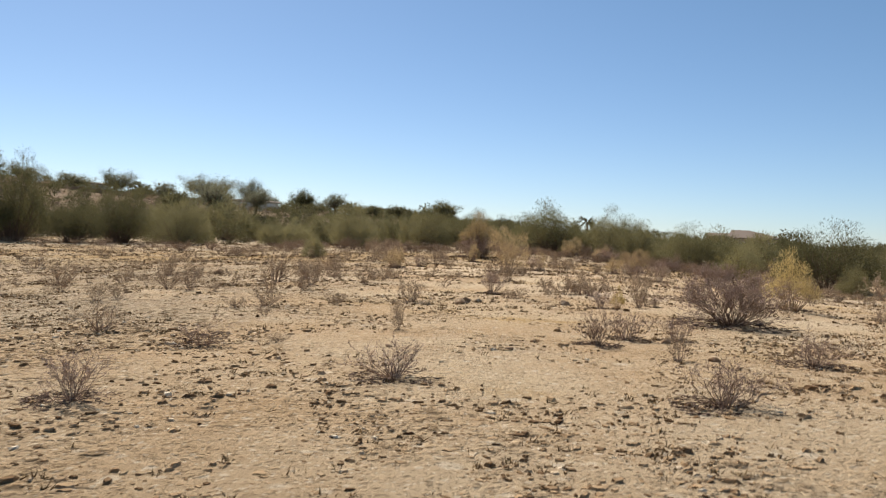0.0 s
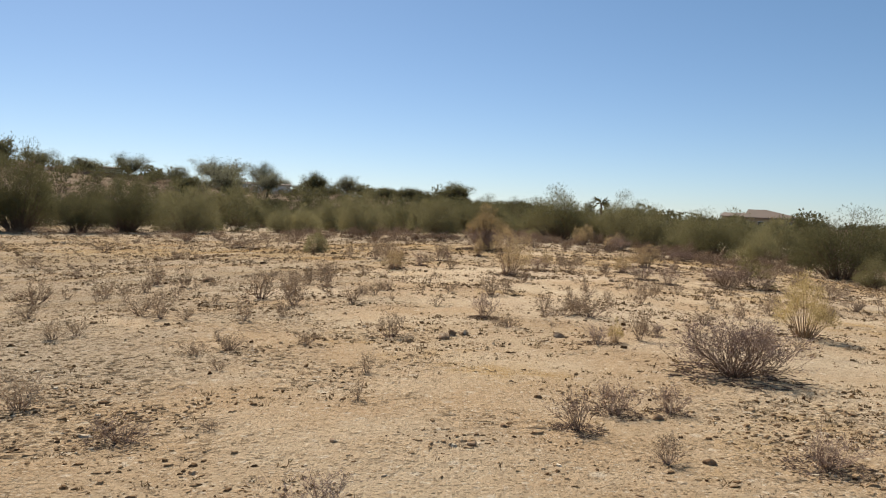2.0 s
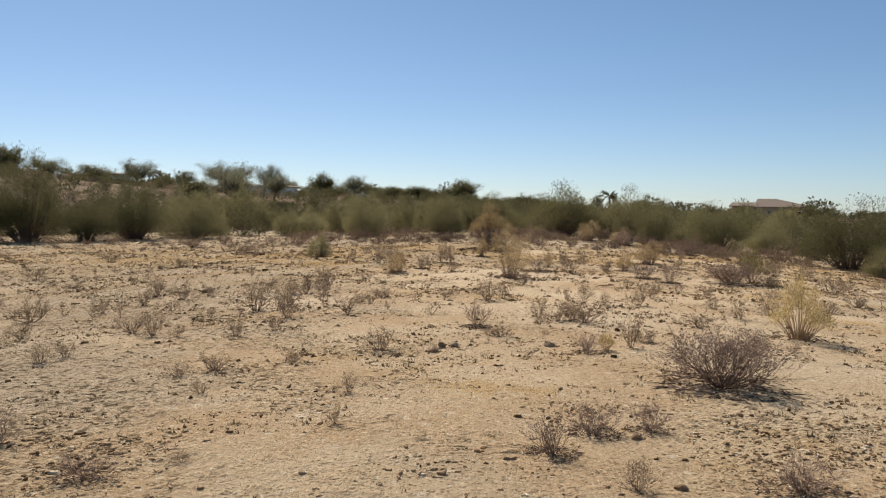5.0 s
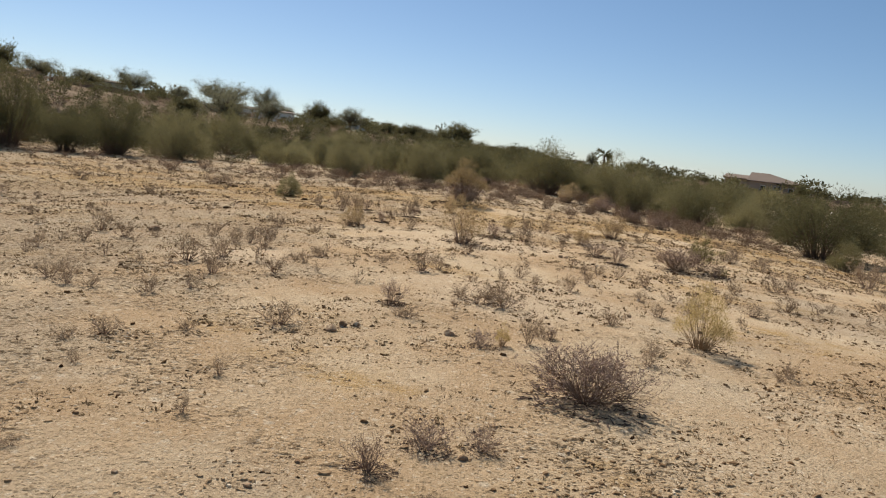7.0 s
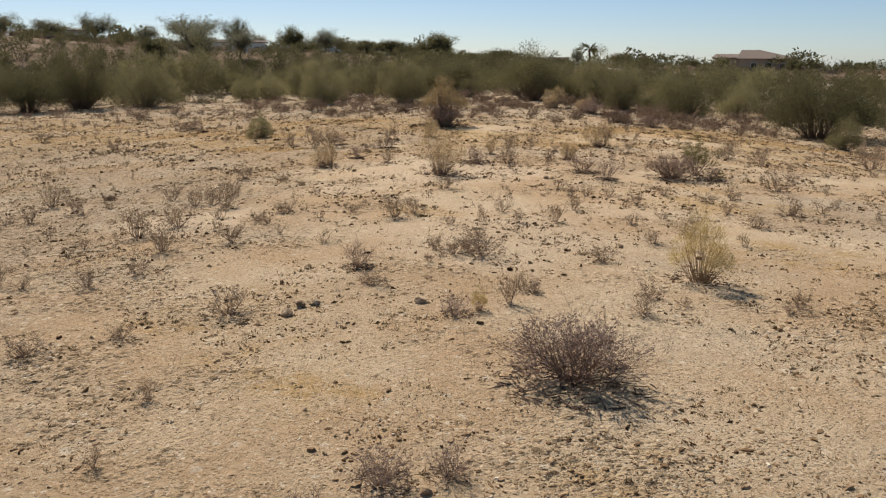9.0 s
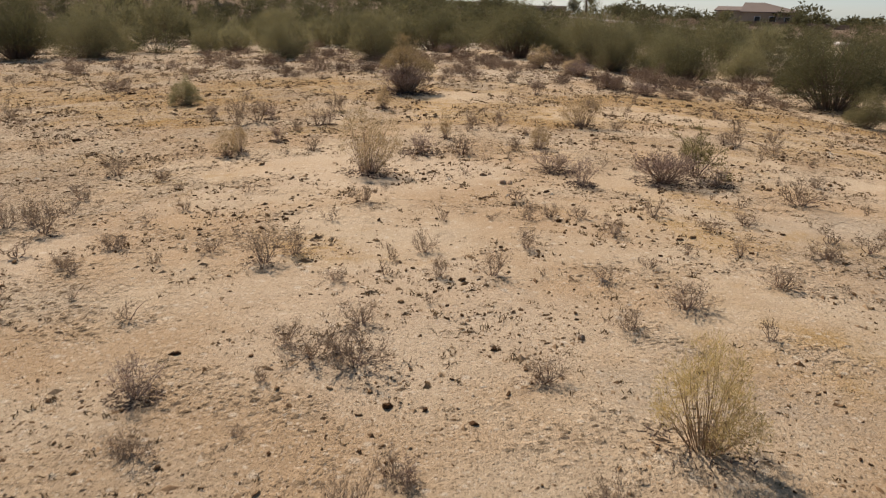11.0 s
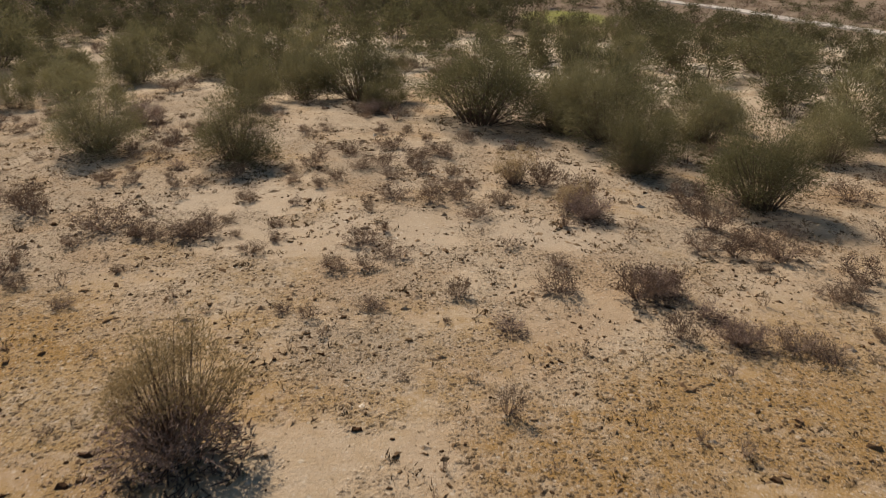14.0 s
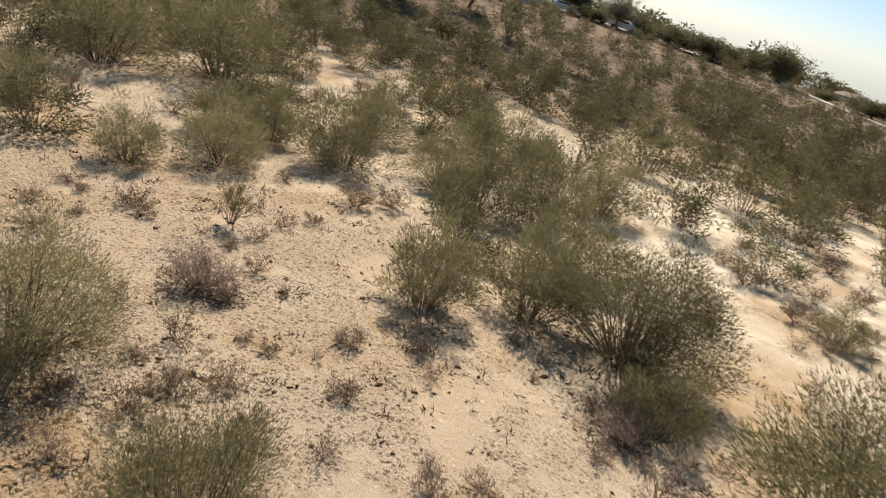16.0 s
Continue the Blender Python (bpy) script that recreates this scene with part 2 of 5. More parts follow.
STUCCO = wall_material("tan_stucco", rgb(0.42, 0.32, 0.23), rgb(0.33, 0.25, 0.18))
PALE_WALL = wall_material("pale_painted_wall", rgb(0.80, 0.78, 0.74), rgb(0.66, 0.62, 0.56))
BLOCK_WALL = wall_material("brown_block_wall", rgb(0.22, 0.15, 0.11), rgb(0.16, 0.11, 0.08))
ROOF_TILE = wall_material("clay_roof_tiles", rgb(0.21, 0.155, 0.12), rgb(0.155, 0.118, 0.094))
ROAD = wall_material("pale_gravel_road", rgb(0.55, 0.48, 0.39), rgb(0.42, 0.35, 0.27))


def stone_material():
    m = Nodes("desert_stones")
    fac = m.math("ADD", m.math("MULTIPLY", m.where.outputs["Random Per Island"], 0.8), m.math("MULTIPLY", m.noise(20.0, 4), 0.25))
    col = m.mix(m.ramp(fac, 0.15, 0.75), rgb(0.15, 0.088, 0.046), rgb(0.38, 0.255, 0.145))
    col = m.mix(m.ramp(fac, 0.85, 0.97), col, rgb(0.72, 0.61, 0.46))
    m.bump(m.noise(45.0, 4), 0.5, 0.01)
    return m.done(col, 1.0, 0.02)


def rock_material():
    m = Nodes("weathered_rock")
    info = m.nodes.new("ShaderNodeObjectInfo")
    col = m.mix(info.outputs["Random"], rgb(0.19, 0.11, 0.06), rgb(0.38, 0.265, 0.17))
    col = m.mix(m.ramp(m.noise(18.0, 5), 0.5, 0.7), col, rgb(0.5, 0.40, 0.28))
    m.bump(m.noise(30.0, 5), 0.6, 0.02)
    return m.done(col, 1.0, 0.03)


def glass_material():
    m = Nodes("dark_window_glass")
    return m.done(rgb(0.03, 0.035, 0.04), 0.08, 0.6)


def paint_material(name, colour):
    m = Nodes(name)
    m.bsdf.inputs["Coat Weight"].default_value = 0.5
    return m.done(m.mix(m.math("MULTIPLY", m.noise(2.0, 3), 0.3), colour, rgb(0.3, 0.26, 0.2)), 0.35, 0.5)


def clod_material():
    m = Nodes("dark_soil_clods")
    fac = m.math("ADD", m.math("MULTIPLY", m.where.outputs["Random Per Island"], 0.7), m.math("MULTIPLY", m.noise(30.0, 4), 0.4))
    col = m.mix(m.ramp(fac, 0.2, 0.95), rgb(0.085, 0.046, 0.024), rgb(0.27, 0.17, 0.09))
    m.bump(m.noise(60.0, 4), 0.8, 0.015)
    return m.done(col, 1.0, 0.0)


CLOD = clod_material()
STONE, ROCK, GLASS = stone_material(), rock_material(), glass_material()
WHITE_PAINT, DARK_PAINT = paint_material("white_car_paint", rgb(0.8, 0.8, 0.8)), paint_material("dark_car_paint", rgb(0.05, 0.05, 0.06))
TYRE = wall_material("tyre_rubber", rgb(0.03, 0.03, 0.03), rgb(0.05, 0.045, 0.04))


# ---- the lie of the land ----
U = 1.5
HILL_TURN = [-180, -60, -30, -22, -16, -13, -9.5, -5, 0.7, 7, 12, 20, 28, 60, 180]
HILL_TOP = [5, 5, 4.7, 3.6, 2.9, 2.6, 2.6, 2.4, 2.0, 1.2, 0.7, 0.3, 0.0, -0.5, -0.5]


def smooth(a, b, v):
    t = np.clip((v - a) / (b - a), 0, 1)
    return t * t * (3 - 2 * t)


def ground_z(x, y):
    """Height of the ground: a gently domed gravel flat, a wash behind it, then a rising hillside."""
    x, y = np.asarray(x, float) / U, np.asarray(y, float) / U
    xc, yc = np.clip(x, -9, 15), np.clip(y, 0, 41)
    z = 0.1467 + 0.0194 * xc - 0.02042 * yc - 0.00471 * xc * xc - 0.00017 * xc * yc + 0.0004 * yc * yc
    z = z + (-0.45 - z) * smooth(41, 56, y)
    r, turn = np.hypot(x, y), np.degrees(np.arctan2(x, y))
    z = z + (np.interp(turn, HILL_TURN, HILL_TOP) + 0.45) * smooth(72, 104, r)
    z = z - 0.045 * np.clip(r - 122, 0, 3000)
    z = z + 0.012 * np.sin(2.1 * x + 0.7) * np.sin(1.7 * y) + 0.02 * np.sin(0.55 * x - 0.4 * y) * smooth(3, 12, y)
    return z * U


def mesh_object(name, verts, faces, material, parent=None, label=""):
    me = bpy.data.meshes.new(name)
    me.from_pydata(verts, [], faces)
    me.materials.append(material)
    me.update()
    ob = new(name, me)
    ob.parent = parent
    if label:
        tagged(ob, label)
    return ob


def graded(start, dense_a, dense_b, stop, step, growth):
    """Coordinates that are close together between dense_a and dense_b and spread out beyond."""
    line = list(np.arange(dense_a, dense_b + step / 2, step))
    s, v = step, line[-1]
    while v < stop:
        s *= growth
        v += s
        line.append(v)
    s, v = step, line[0]
    while v > start:
        s *= growth
        v -= s
        line.insert(0, v)
    return np.array(line)


def build_ground():
    xs, ys = graded(-2600, -9.0, 16.0, 2600, 0.26, 1.08), graded(-400, -0.6, 58.0, 3000, 0.26, 1.06)
    gx, gy = np.meshgrid(xs, ys)
    gz = ground_z(gx, gy)
    rng = np.random.default_rng(4)
    gz += rng.normal(0, 0.006, gz.shape) * (np.abs(gy - 28) < 36)
    n = len(xs)
    idx = np.arange(len(ys) * n).reshape(len(ys), n)
    faces = np.stack([idx[:-1, :-1], idx[:-1, 1:], idx[1:, 1:], idx[1:, :-1]], -1).reshape(-1, 4)
    ob = mesh_object("ground", np.stack([gx, gy, gz], -1).reshape(-1, 3).tolist(), faces.tolist(), SOIL)
    for poly in ob.data.polygons:
        poly.use_smooth = True
    tagged(ob, "dry tan desert soil with gravel, straw patches and a sandy wash", "ground", kind="structure")


build_ground()


ROAD_LINE = [(-60, 168), (-31, 172), (-4, 169), (17, 161), (34, 148), (46, 130), (54, 108), (58, 80)]


def road_gap(x, y):
    """Distance from the middle of the road."""
    best = 1e9
    for (x0, y0), (x1, y1) in zip(ROAD_LINE, ROAD_LINE[1:]):
        dx, dy = x1 - x0, y1 - y0
        f = min(1.0, max(0.0, ((x - x0) * dx + (y - y0) * dy) / (dx * dx + dy * dy)))
        best = min(best, math.hypot(x - x0 - f * dx, y - y0 - f * dy))
    return best


def build_road():
    line = ROAD_LINE
    pts = []
    for (x0, y0), (x1, y1) in zip(line, line[1:]):
        for k in range(12):
            pts.append((x0 + (x1 - x0) * k / 12, y0 + (y1 - y0) * k / 12))
    verts, faces = [], []
    for i, (x, y) in enumerate(pts):
        xa, ya = pts[max(i - 3, 0)]
        xb, yb = pts[min(i + 3, len(pts) - 1)]
        nx, ny = yb - ya, xa - xb
        k = 1.1 / math.hypot(nx, ny)
        for s in (-1, 1):
            px, py = x + s * nx * k, y + s * ny * k
            verts.append((px, py, float(ground_z(px, py)) + 0.16))
        for s in (-1.15, 1.15):
            px, py = x + s * nx * k, y + s * ny * k
            verts.append((px, py, float(ground_z(px, py)) - 0.3))
        if i:
            a, b = 4 * (i - 1), 4 * i
            faces += [(a, a + 1, b + 1, b), (a + 2, a, b, b + 2), (a + 1, a + 3, b + 3, b + 1)]
    ob = mesh_object("road", verts, faces, ROAD)
    tagged(ob, "pale unpaved road along the hillside", "road", kind="structure")


build_road()


# ---- plants ----
def tubes(paths, sides=3):
    """Tapered stems; a path is a list of points and the radii at its two ends."""
    verts, faces = [], []
    for pts, r0, r1 in paths:
        pts = np.asarray(pts, float)
        n = len(pts)
        for i, p in enumerate(pts):
            d = pts[min(i + 1, n - 1)] - pts[max(i - 1, 0)]
            d = d / (np.linalg.norm(d) + 1e-9)
            a = np.cross(d, (0.31, 0.95, 0.1))
            a /= np.linalg.norm(a) + 1e-9
            b = np.cross(d, a)
            r = r0 + (r1 - r0) * i / (n - 1)
            for k in range(sides):
                w = 2 * math.pi * k / sides
                verts.append(tuple(p + r * (math.cos(w) * a + math.sin(w) * b)))
        base = len(verts) - n * sides
        for i in range(n - 1):
            for k in range(sides):
                q, s = base + i * sides, (k + 1) % sides
                faces.append((q + k, q + s, q + sides + s, q + sides + k))
    return verts, faces


def blades(points, ways, length, width, rng):
    """Small pointed leaves or leafy twig tips, each a slim triangle."""
    points, ways = np.asarray(points, float), np.asarray(ways, float)
    n = len(points)
    ways = ways / (np.linalg.norm(ways, axis=1, keepdims=True) + 1e-9)
    side = np.cross(ways, rng.normal(size=(n, 3)))
    side /= np.linalg.norm(side, axis=1, keepdims=True) + 1e-9
    ln = length * rng.uniform(0.6, 1.4, (n, 1))
    wd = width * rng.uniform(0.6, 1.4, (n, 1))
    tri = np.stack([points - side * wd, points + side * wd, points + ways * ln], 1)
    return tri.reshape(-1, 3), np.arange(3 * n).reshape(-1, 3).tolist()


def stem(rng, start, way, length, bend, n=4):
    """A wandering line of points."""
    pts, p, d = [np.array(start, float)], np.array(start, float), np.array(way, float)
    d /= np.linalg.norm(d)
    for _ in range(n):
        d = d + rng.normal(0, bend, 3) + np.array((0, 0, 0.12))
        d /= np.linalg.norm(d)
        p = p + d * length / n
        pts.append(p)
    return pts


def bush_mesh(name, seed, stems, spread, forks, depth, r0, bend, bare=0.0, droop=0.0):
    """Stems that fork from one base; returns their paths and the ends with their directions. One unit high and wide."""
    rng = np.random.default_rng(seed)
    paths, tips = [], []

    def grow(start, way, length, r, level):
        pts = stem(rng, start, way, length, bend, (4, 3, 2, 2)[level - 1])
        paths.append((pts, r, r * 0.45))
        way_out = pts[-1] - pts[-2]
        if level >= depth:
            tips.append((pts, way_out))
            return
        for k in range(forks):
            at = pts[rng.integers(2, len(pts))]
            w = way_out / np.linalg.norm(way_out) + rng.normal(0, 0.55, 3) + np.array((0, 0, 0.15 - droop))
            grow(at, w, length * rng.uniform(0.45, 0.75), r * 0.5, level + 1)

    for k in range(stems):
        turn = 2 * math.pi * (k + rng.uniform(-0.4, 0.4)) / stems
        out = spread * math.sqrt(rng.uniform(0.03, 1.0))
        way = np.array((math.cos(turn) * out, math.sin(turn) * out, rng.uniform(0.75, 1.1)))
        start = (math.cos(turn) * 0.04 * rng.uniform(0, 1), math.sin(turn) * 0.04 * rng.uniform(0, 1), -0.03)
        grow(start, way, rng.uniform(0.42, 0.62), r0, 1)
    return rng, paths, tips


def fit_unit(*verts):
    """Scales points to one unit of height and width."""
    v = np.concatenate([np.array(part).reshape(-1, 3) for part in verts])
    top, wide = np.percentile(v[:, 2], 99.3), np.percentile(np.hypot(v[:, 0], v[:, 1]), 97)
    return np.array((0.5 / wide, 0.5 / wide, 1.0 / top))


def raw_mesh(name, verts, faces, material, scale):
    me = bpy.data.meshes.new(name)
    me.from_pydata((np.array(verts) * scale).tolist(), [], faces)
    me.materials.append(material)
    return me


def leaf_points(rng, tips, per, jitter):
    pts, ways = [], []
    for line, w in tips:
        line = np.array(line)
        for _ in range(per):
            i = rng.integers(1, len(line))
            f = rng.uniform()
            p = line[i - 1] * (1 - f) + line[i] * f + rng.normal(0, jitter, 3)
            pts.append(p)
            ways.append(w / (np.linalg.norm(w) + 1e-9) + rng.normal(0, 0.55, 3))
    return pts, ways


def make_kind(name, count, builder):
    return [builder(name, seed) for seed in range(count)]


def shed_twigs(rng, count, fine=1.0):
    """Dead twigs that lie about the foot of a shrub."""
    bits = []
    for _ in range(count):
        a, r = rng.uniform(0, 6.28), 0.5 * math.sqrt(rng.uniform())
        b, ln = rng.uniform(0, 6.28), fine * rng.uniform(0.03, 0.12)
        q = np.array((r * math.cos(a), r * math.sin(a), fine * (0.01 + 0.06 * rng.uniform())))
        bits.append(([q, q + np.array((math.cos(b) * ln, math.sin(b) * ln, 0.01 * fine))], 0.009 * fine, 0.004 * fine))
    lv, lf = tubes(bits)
    return "litter", raw_mesh("litter", lv, lf, DARK_STEM, 1.0)


def dry_kind(stems, forks, depth, r0, leaf_per, leaf_mat, stem_mat, spread=0.9, leaf=(0.035, 0.007), bend=0.2, litter=0, jitter=0.012):
    """A bare twiggy shrub, with shed twigs under it where it is large."""
    def build(name, seed):
        rng, paths, tips = bush_mesh(name, 11 * seed + stems, stems, spread, forks, depth, r0, bend)
        sv, sf = tubes(paths)
        k = fit_unit(sv)
        meshes = [("branchwork", raw_mesh("branchwork", sv, sf, stem_mat, k))]
        if leaf_per:
            p, w = leaf_points(rng, tips, leaf_per, jitter)
            lv, lf = blades(p, w, leaf[0], leaf[1], rng)
            meshes.append(("foliage", raw_mesh("foliage", lv, lf, leaf_mat, k)))
        if litter:
            meshes.append(shed_twigs(rng, litter))
        return meshes
    return build


def leafy_kind(stems, forks, depth, r0, per, leaf, leaf_mat, spread=0.8, jitter=0.03, lift=0.0, skirt=0):
    """A bush or low tree: dark limbs and a feathery crown that hangs to near the ground."""
    def build(name, seed):
        rng, paths, tips = bush_mesh(name, 200 + 7 * seed + stems, stems, spread, forks, depth, r0, 0.22)
        for _ in range(skirt):
            a = rng.uniform(0, 6.28)
            low = stem(rng, (0.05 * math.cos(a), 0.05 * math.sin(a), 0.02), (math.cos(a), math.sin(a), rng.uniform(0.05, 0.6)), rng.uniform(0.3, 0.55), 0.2)
            paths.append((low, 0.006, 0.002))
            tips += [(low[1:], low[-1] - low[-2])] * 3
        sv, sf = tubes(paths)
        p, w = leaf_points(rng, tips, per, jitter)
        w = np.array(w) + np.array((0, 0, lift))
        lv, lf = blades(p, w, leaf[0], leaf[1], rng)
        k = fit_unit(sv, lv)
        return [("trunk", raw_mesh("trunk", sv, sf, DARK_STEM, k)), ("crown", raw_mesh("crown", lv, lf, leaf_mat, k))]
    return build


def dome_kind(clumps, per, jitter, leaf, leaf_mat, stem_mat, low, r0, lift, names=("trunk", "crown"), litter=0, twigs=0):
    """A rounded, lumpy crown of many leafy tufts, each on a limb of its own from the base."""
    def build(name, seed):
        rng = np.random.default_rng(900 + 19 * seed + clumps + per)
        paths, pts, ways = [], [], []
        bulge = rng.uniform(0.72, 1.1, 9)
        for _ in range(clumps):
            a, out = rng.uniform(0, 2 * math.pi), math.sqrt(rng.uniform(0, 1))
            rim = 0.5 * np.interp(a, np.linspace(0, 2 * math.pi, 9), np.append(bulge[:8], bulge[0]))
            top = math.sqrt(max(0.0, 1 - 0.85 * out * out)) * (0.8 + 0.2 * math.sin(2 * a + seed))
            at = np.array((math.cos(a) * out * rim, math.sin(a) * out * rim, low + (top - low) * rng.uniform(0, 1) ** 0.8))
            mid = at * (0.6, 0.6, 0.5) + rng.normal(0, 0.03, 3)
            foot = 0.12 * out
            paths.append(([(foot * math.cos(a), foot * math.sin(a), -0.02), mid, at], r0, r0 * 0.2))
            for _ in range(twigs):
                way = at * (1, 1, 0.5) + rng.normal(0, 0.16, 3)
                paths.append((stem(rng, mid * rng.uniform(0.2, 0.9), way, rng.uniform(0.12, 0.26), 0.3, 2), r0 * 0.35, r0 * 0.12))
            n = int(per * rng.uniform(0.6, 1.4))
            off = rng.normal(0, jitter, (n, 3)) * (1, 1, 0.85)
            off *= np.minimum(1.0, 1.9 * jitter / (np.linalg.norm(off, axis=1, keepdims=True) + 1e-9))
            p = at + off
            pts.append(p[p[:, 2] > 0.01])
            way = off / jitter + (at - (0, 0, 0.35)) * 2.0 + rng.normal(0, 0.95, (n, 3)) + np.array((0, 0, lift))
            ways.append(way[p[:, 2] > 0.01])
        sv, sf = tubes(paths)
        lv, lf = blades(np.concatenate(pts), np.concatenate(ways), leaf[0], leaf[1], rng)
        k = fit_unit(sv, lv)
        extra = [shed_twigs(rng, litter, 0.45 if names[0] == "trunk" else 0.8)] if litter else []
        return [(names[0], raw_mesh(names[0], sv, sf, stem_mat, k)), (names[1], raw_mesh(names[1], lv, lf, leaf_mat, k))] + extra
    return build


DRY = make_kind("dry_shrub", 5, dry_kind(20, 3, 3, 0.010, 5, MAUVE_LEAF, DRY_STEM, 1.0, litter=420))
DENSE = make_kind("dense_shrub", 2, dry_kind(80, 3, 3, 0.006, 5, MAUVE_LEAF, DRY_STEM, 1.25, litter=260))
SMALL = make_kind("small_shrub", 6, dry_kind(14, 2, 2, 0.010, 26, GREY_LEAF, DRY_STEM, 1.15, leaf=(0.055, 0.010), jitter=0.05, litter=50))
TINY = make_kind("tiny_shrub", 4, dry_kind(5, 1, 2, 0.016, 26, GREY_LEAF, DRY_STEM, 1.1, leaf=(0.09, 0.017), jitter=0.07))
BROWN = make_kind("brown_shrub", 4, dome_kind(60, 90, 0.055, (0.042, 0.0036), BROWN_LEAF, DRY_STEM, 0.16, 0.007, 0.5, ("branchwork", "foliage"), 200))
OLIVE = make_kind("olive_shrub", 1, dome_kind(110, 60, 0.055, (0.036, 0.0040), OLIVE_BROWN, TWIG, 0.45, 0.007, 0.6, ("branchwork", "foliage"), 200))
YELLOW = make_kind("yellow_shrub", 3, dome_kind(70, 90, 0.05, (0.042, 0.0030), YELLOW_LEAF, BROWN_STEM, 0.24, 0.006, 0.8, ("branchwork", "foliage"), 140))
CREOSOTE = make_kind("creosote", 3, leafy_kind(12, 3, 3, 0.010, 34, (0.035, 0.006), OLIVE_LEAF, 0.9))
GREEN = make_kind("green_bush", 5, dome_kind(115, 230, 0.074, (0.034, 0.0023), GREEN_LEAF, TWIG, 0.05, 0.0042, 0.8, litter=260, twigs=1))
MID_GREEN = make_kind("green_bush", 4, dome_kind(70, 84, 0.062, (0.072, 0.0042), GREEN_LEAF, TWIG, 0.05, 0.0045, 1.2, litter=80))
WASH = make_kind("wash_tree", 4, dome_kind(115, 230, 0.074, (0.030, 0.0025), OLIVE_FAR, TWIG, 0.17, 0.006, 0.9, litter=160, twigs=1))
LIGHT_GREEN = make_kind("far_bush", 5, dome_kind(40, 60, 0.070, (0.060, 0.0070), OLIVE_FAR, TWIG, 0.03, 0.0045, 1.0))
LIGHT_GREEN += make_kind("far_bush", 3, dome_kind(40, 60, 0.070, (0.060, 0.0070), TREE_LEAF, TWIG, 0.03, 0.0045, 1.0))
LEAST_GREEN = make_kind("least_bush", 5, dome_kind(16, 36, 0.088, (0.078, 0.018), TREE_LEAF, TWIG, 0.05, 0.008, 0.6))
# lighter leaf than the far thicket: distance haze put into its colour
CREST = make_kind("crest_bush", 4, dome_kind(18, 44, 0.088, (0.075, 0.016), OLIVE_FAR, TWIG, 0.05, 0.008, 0.6))
MID_FAR = make_kind("mid_bush", 5, dome_kind(30, 64, 0.074, (0.058, 0.0105), OLIVE_FAR, TWIG, 0.05, 0.007, 0.7))
LOW_DENSE = make_kind("small_shrub", 6, dry_kind(17, 2, 2, 0.010, 36, DUSK_LEAF, DRY_STEM, 1.2, leaf=(0.055, 0.012), jitter=0.06, litter=50))
SCRUB = make_kind("wash_scrub", 4, dry_kind(9, 2, 2, 0.013, 24, DUSK_LEAF, DRY_STEM, 1.15, leaf=(0.065, 0.013), jitter=0.055))
DISTANT = make_kind("distant_tree", 4, dome_kind(12, 24, 0.12, (0.12, 0.032), TREE_LEAF, TWIG, 0.05, 0.012, 0.4))

PLANT_RNG = random.Random(5)


def plant(name, kinds, x, y, wide, high, label, category, group):
    root = new(name)
    turn = PLANT_RNG.uniform(0, 360)
    scale = Vector((wide, wide, high))
    root.matrix_world = Matrix.LocRotScale((x, y, float(ground_z(x, y)) - 0.01), Euler((0, 0, radians(turn))), scale)
    for part_name, me in PLANT_RNG.choice(kinds):
        child = new(part_name, me)
        child.parent = root
        if part_name == "litter":
            tagged(child, "shed dark twigs", kind="stuff")
    root.empty_display_size = 0.1
    return tagged(root, label, category, group)


def dry_shrub(x, y, wide, high):
    return plant("dry_shrub", DENSE if wide > 1.2 else DRY, x, y, wide, high, "leafless grey-brown twiggy desert shrub on bare soil", "shrub", "dry shrubs")


def small_shrub(x, y, wide, high):
    return plant("small_shrub", LOW_DENSE if y > 42 else SMALL, x, y, wide, high * (0.8 if y > 42 else 1.0), "small dry greyish shrub on gravelly soil", "shrub", "small dry shrubs")


def brown_shrub(x, y, wide, high):
    return plant("brown_shrub", BROWN, x, y, wide, high, "brown feathery upright shrub with fine stems", "shrub", "brown shrubs")


def olive_shrub(x, y, wide, high):
    return plant("olive_shrub", OLIVE, x, y, wide, high, "upright olive-brown shrub with a mauve twiggy base", "shrub", "brown shrubs")


def yellow_shrub(x, y, wide, high):
    return plant("yellow_shrub", YELLOW, x, y, wide, high, "yellow-green broom-like shrub with a brown base", "shrub", "yellow shrubs")


def creosote(x, y, wide, high):
    return plant("creosote_bush", CREOSOTE, x, y, wide, high, "open olive-leaved bush with dark slanting stems", "bush", "creosote bushes")


def green_bush(x, y, wide, high):
    full = 1.2 if 45 < y < 100 and x < 16.5 else 1.0
    return plant("green_bush", GREEN if y < 66 else MID_GREEN if y < 88 else LIGHT_GREEN, x, y, wide * full, high * full, "feathery grey-green desert bush by the sandy wash", "bush", "green bushes")


def far_bush(x, y, wide, high):
    return plant("green_bush", LIGHT_GREEN, x, y, wide, high, "feathery grey-green desert bush by the sandy wash", "bush", "green bushes")


def wash_tree(x, y, wide, high):
    full = 1.15 if 45 < y < 100 and x < 16.5 else 1.0
    return plant("low_tree", WASH if y < 72 else MID_GREEN if y < 90 else LIGHT_GREEN, x, y, wide * full, high * full, "low spreading dusty-green desert tree at the wash", "tree", "trees at the wash")


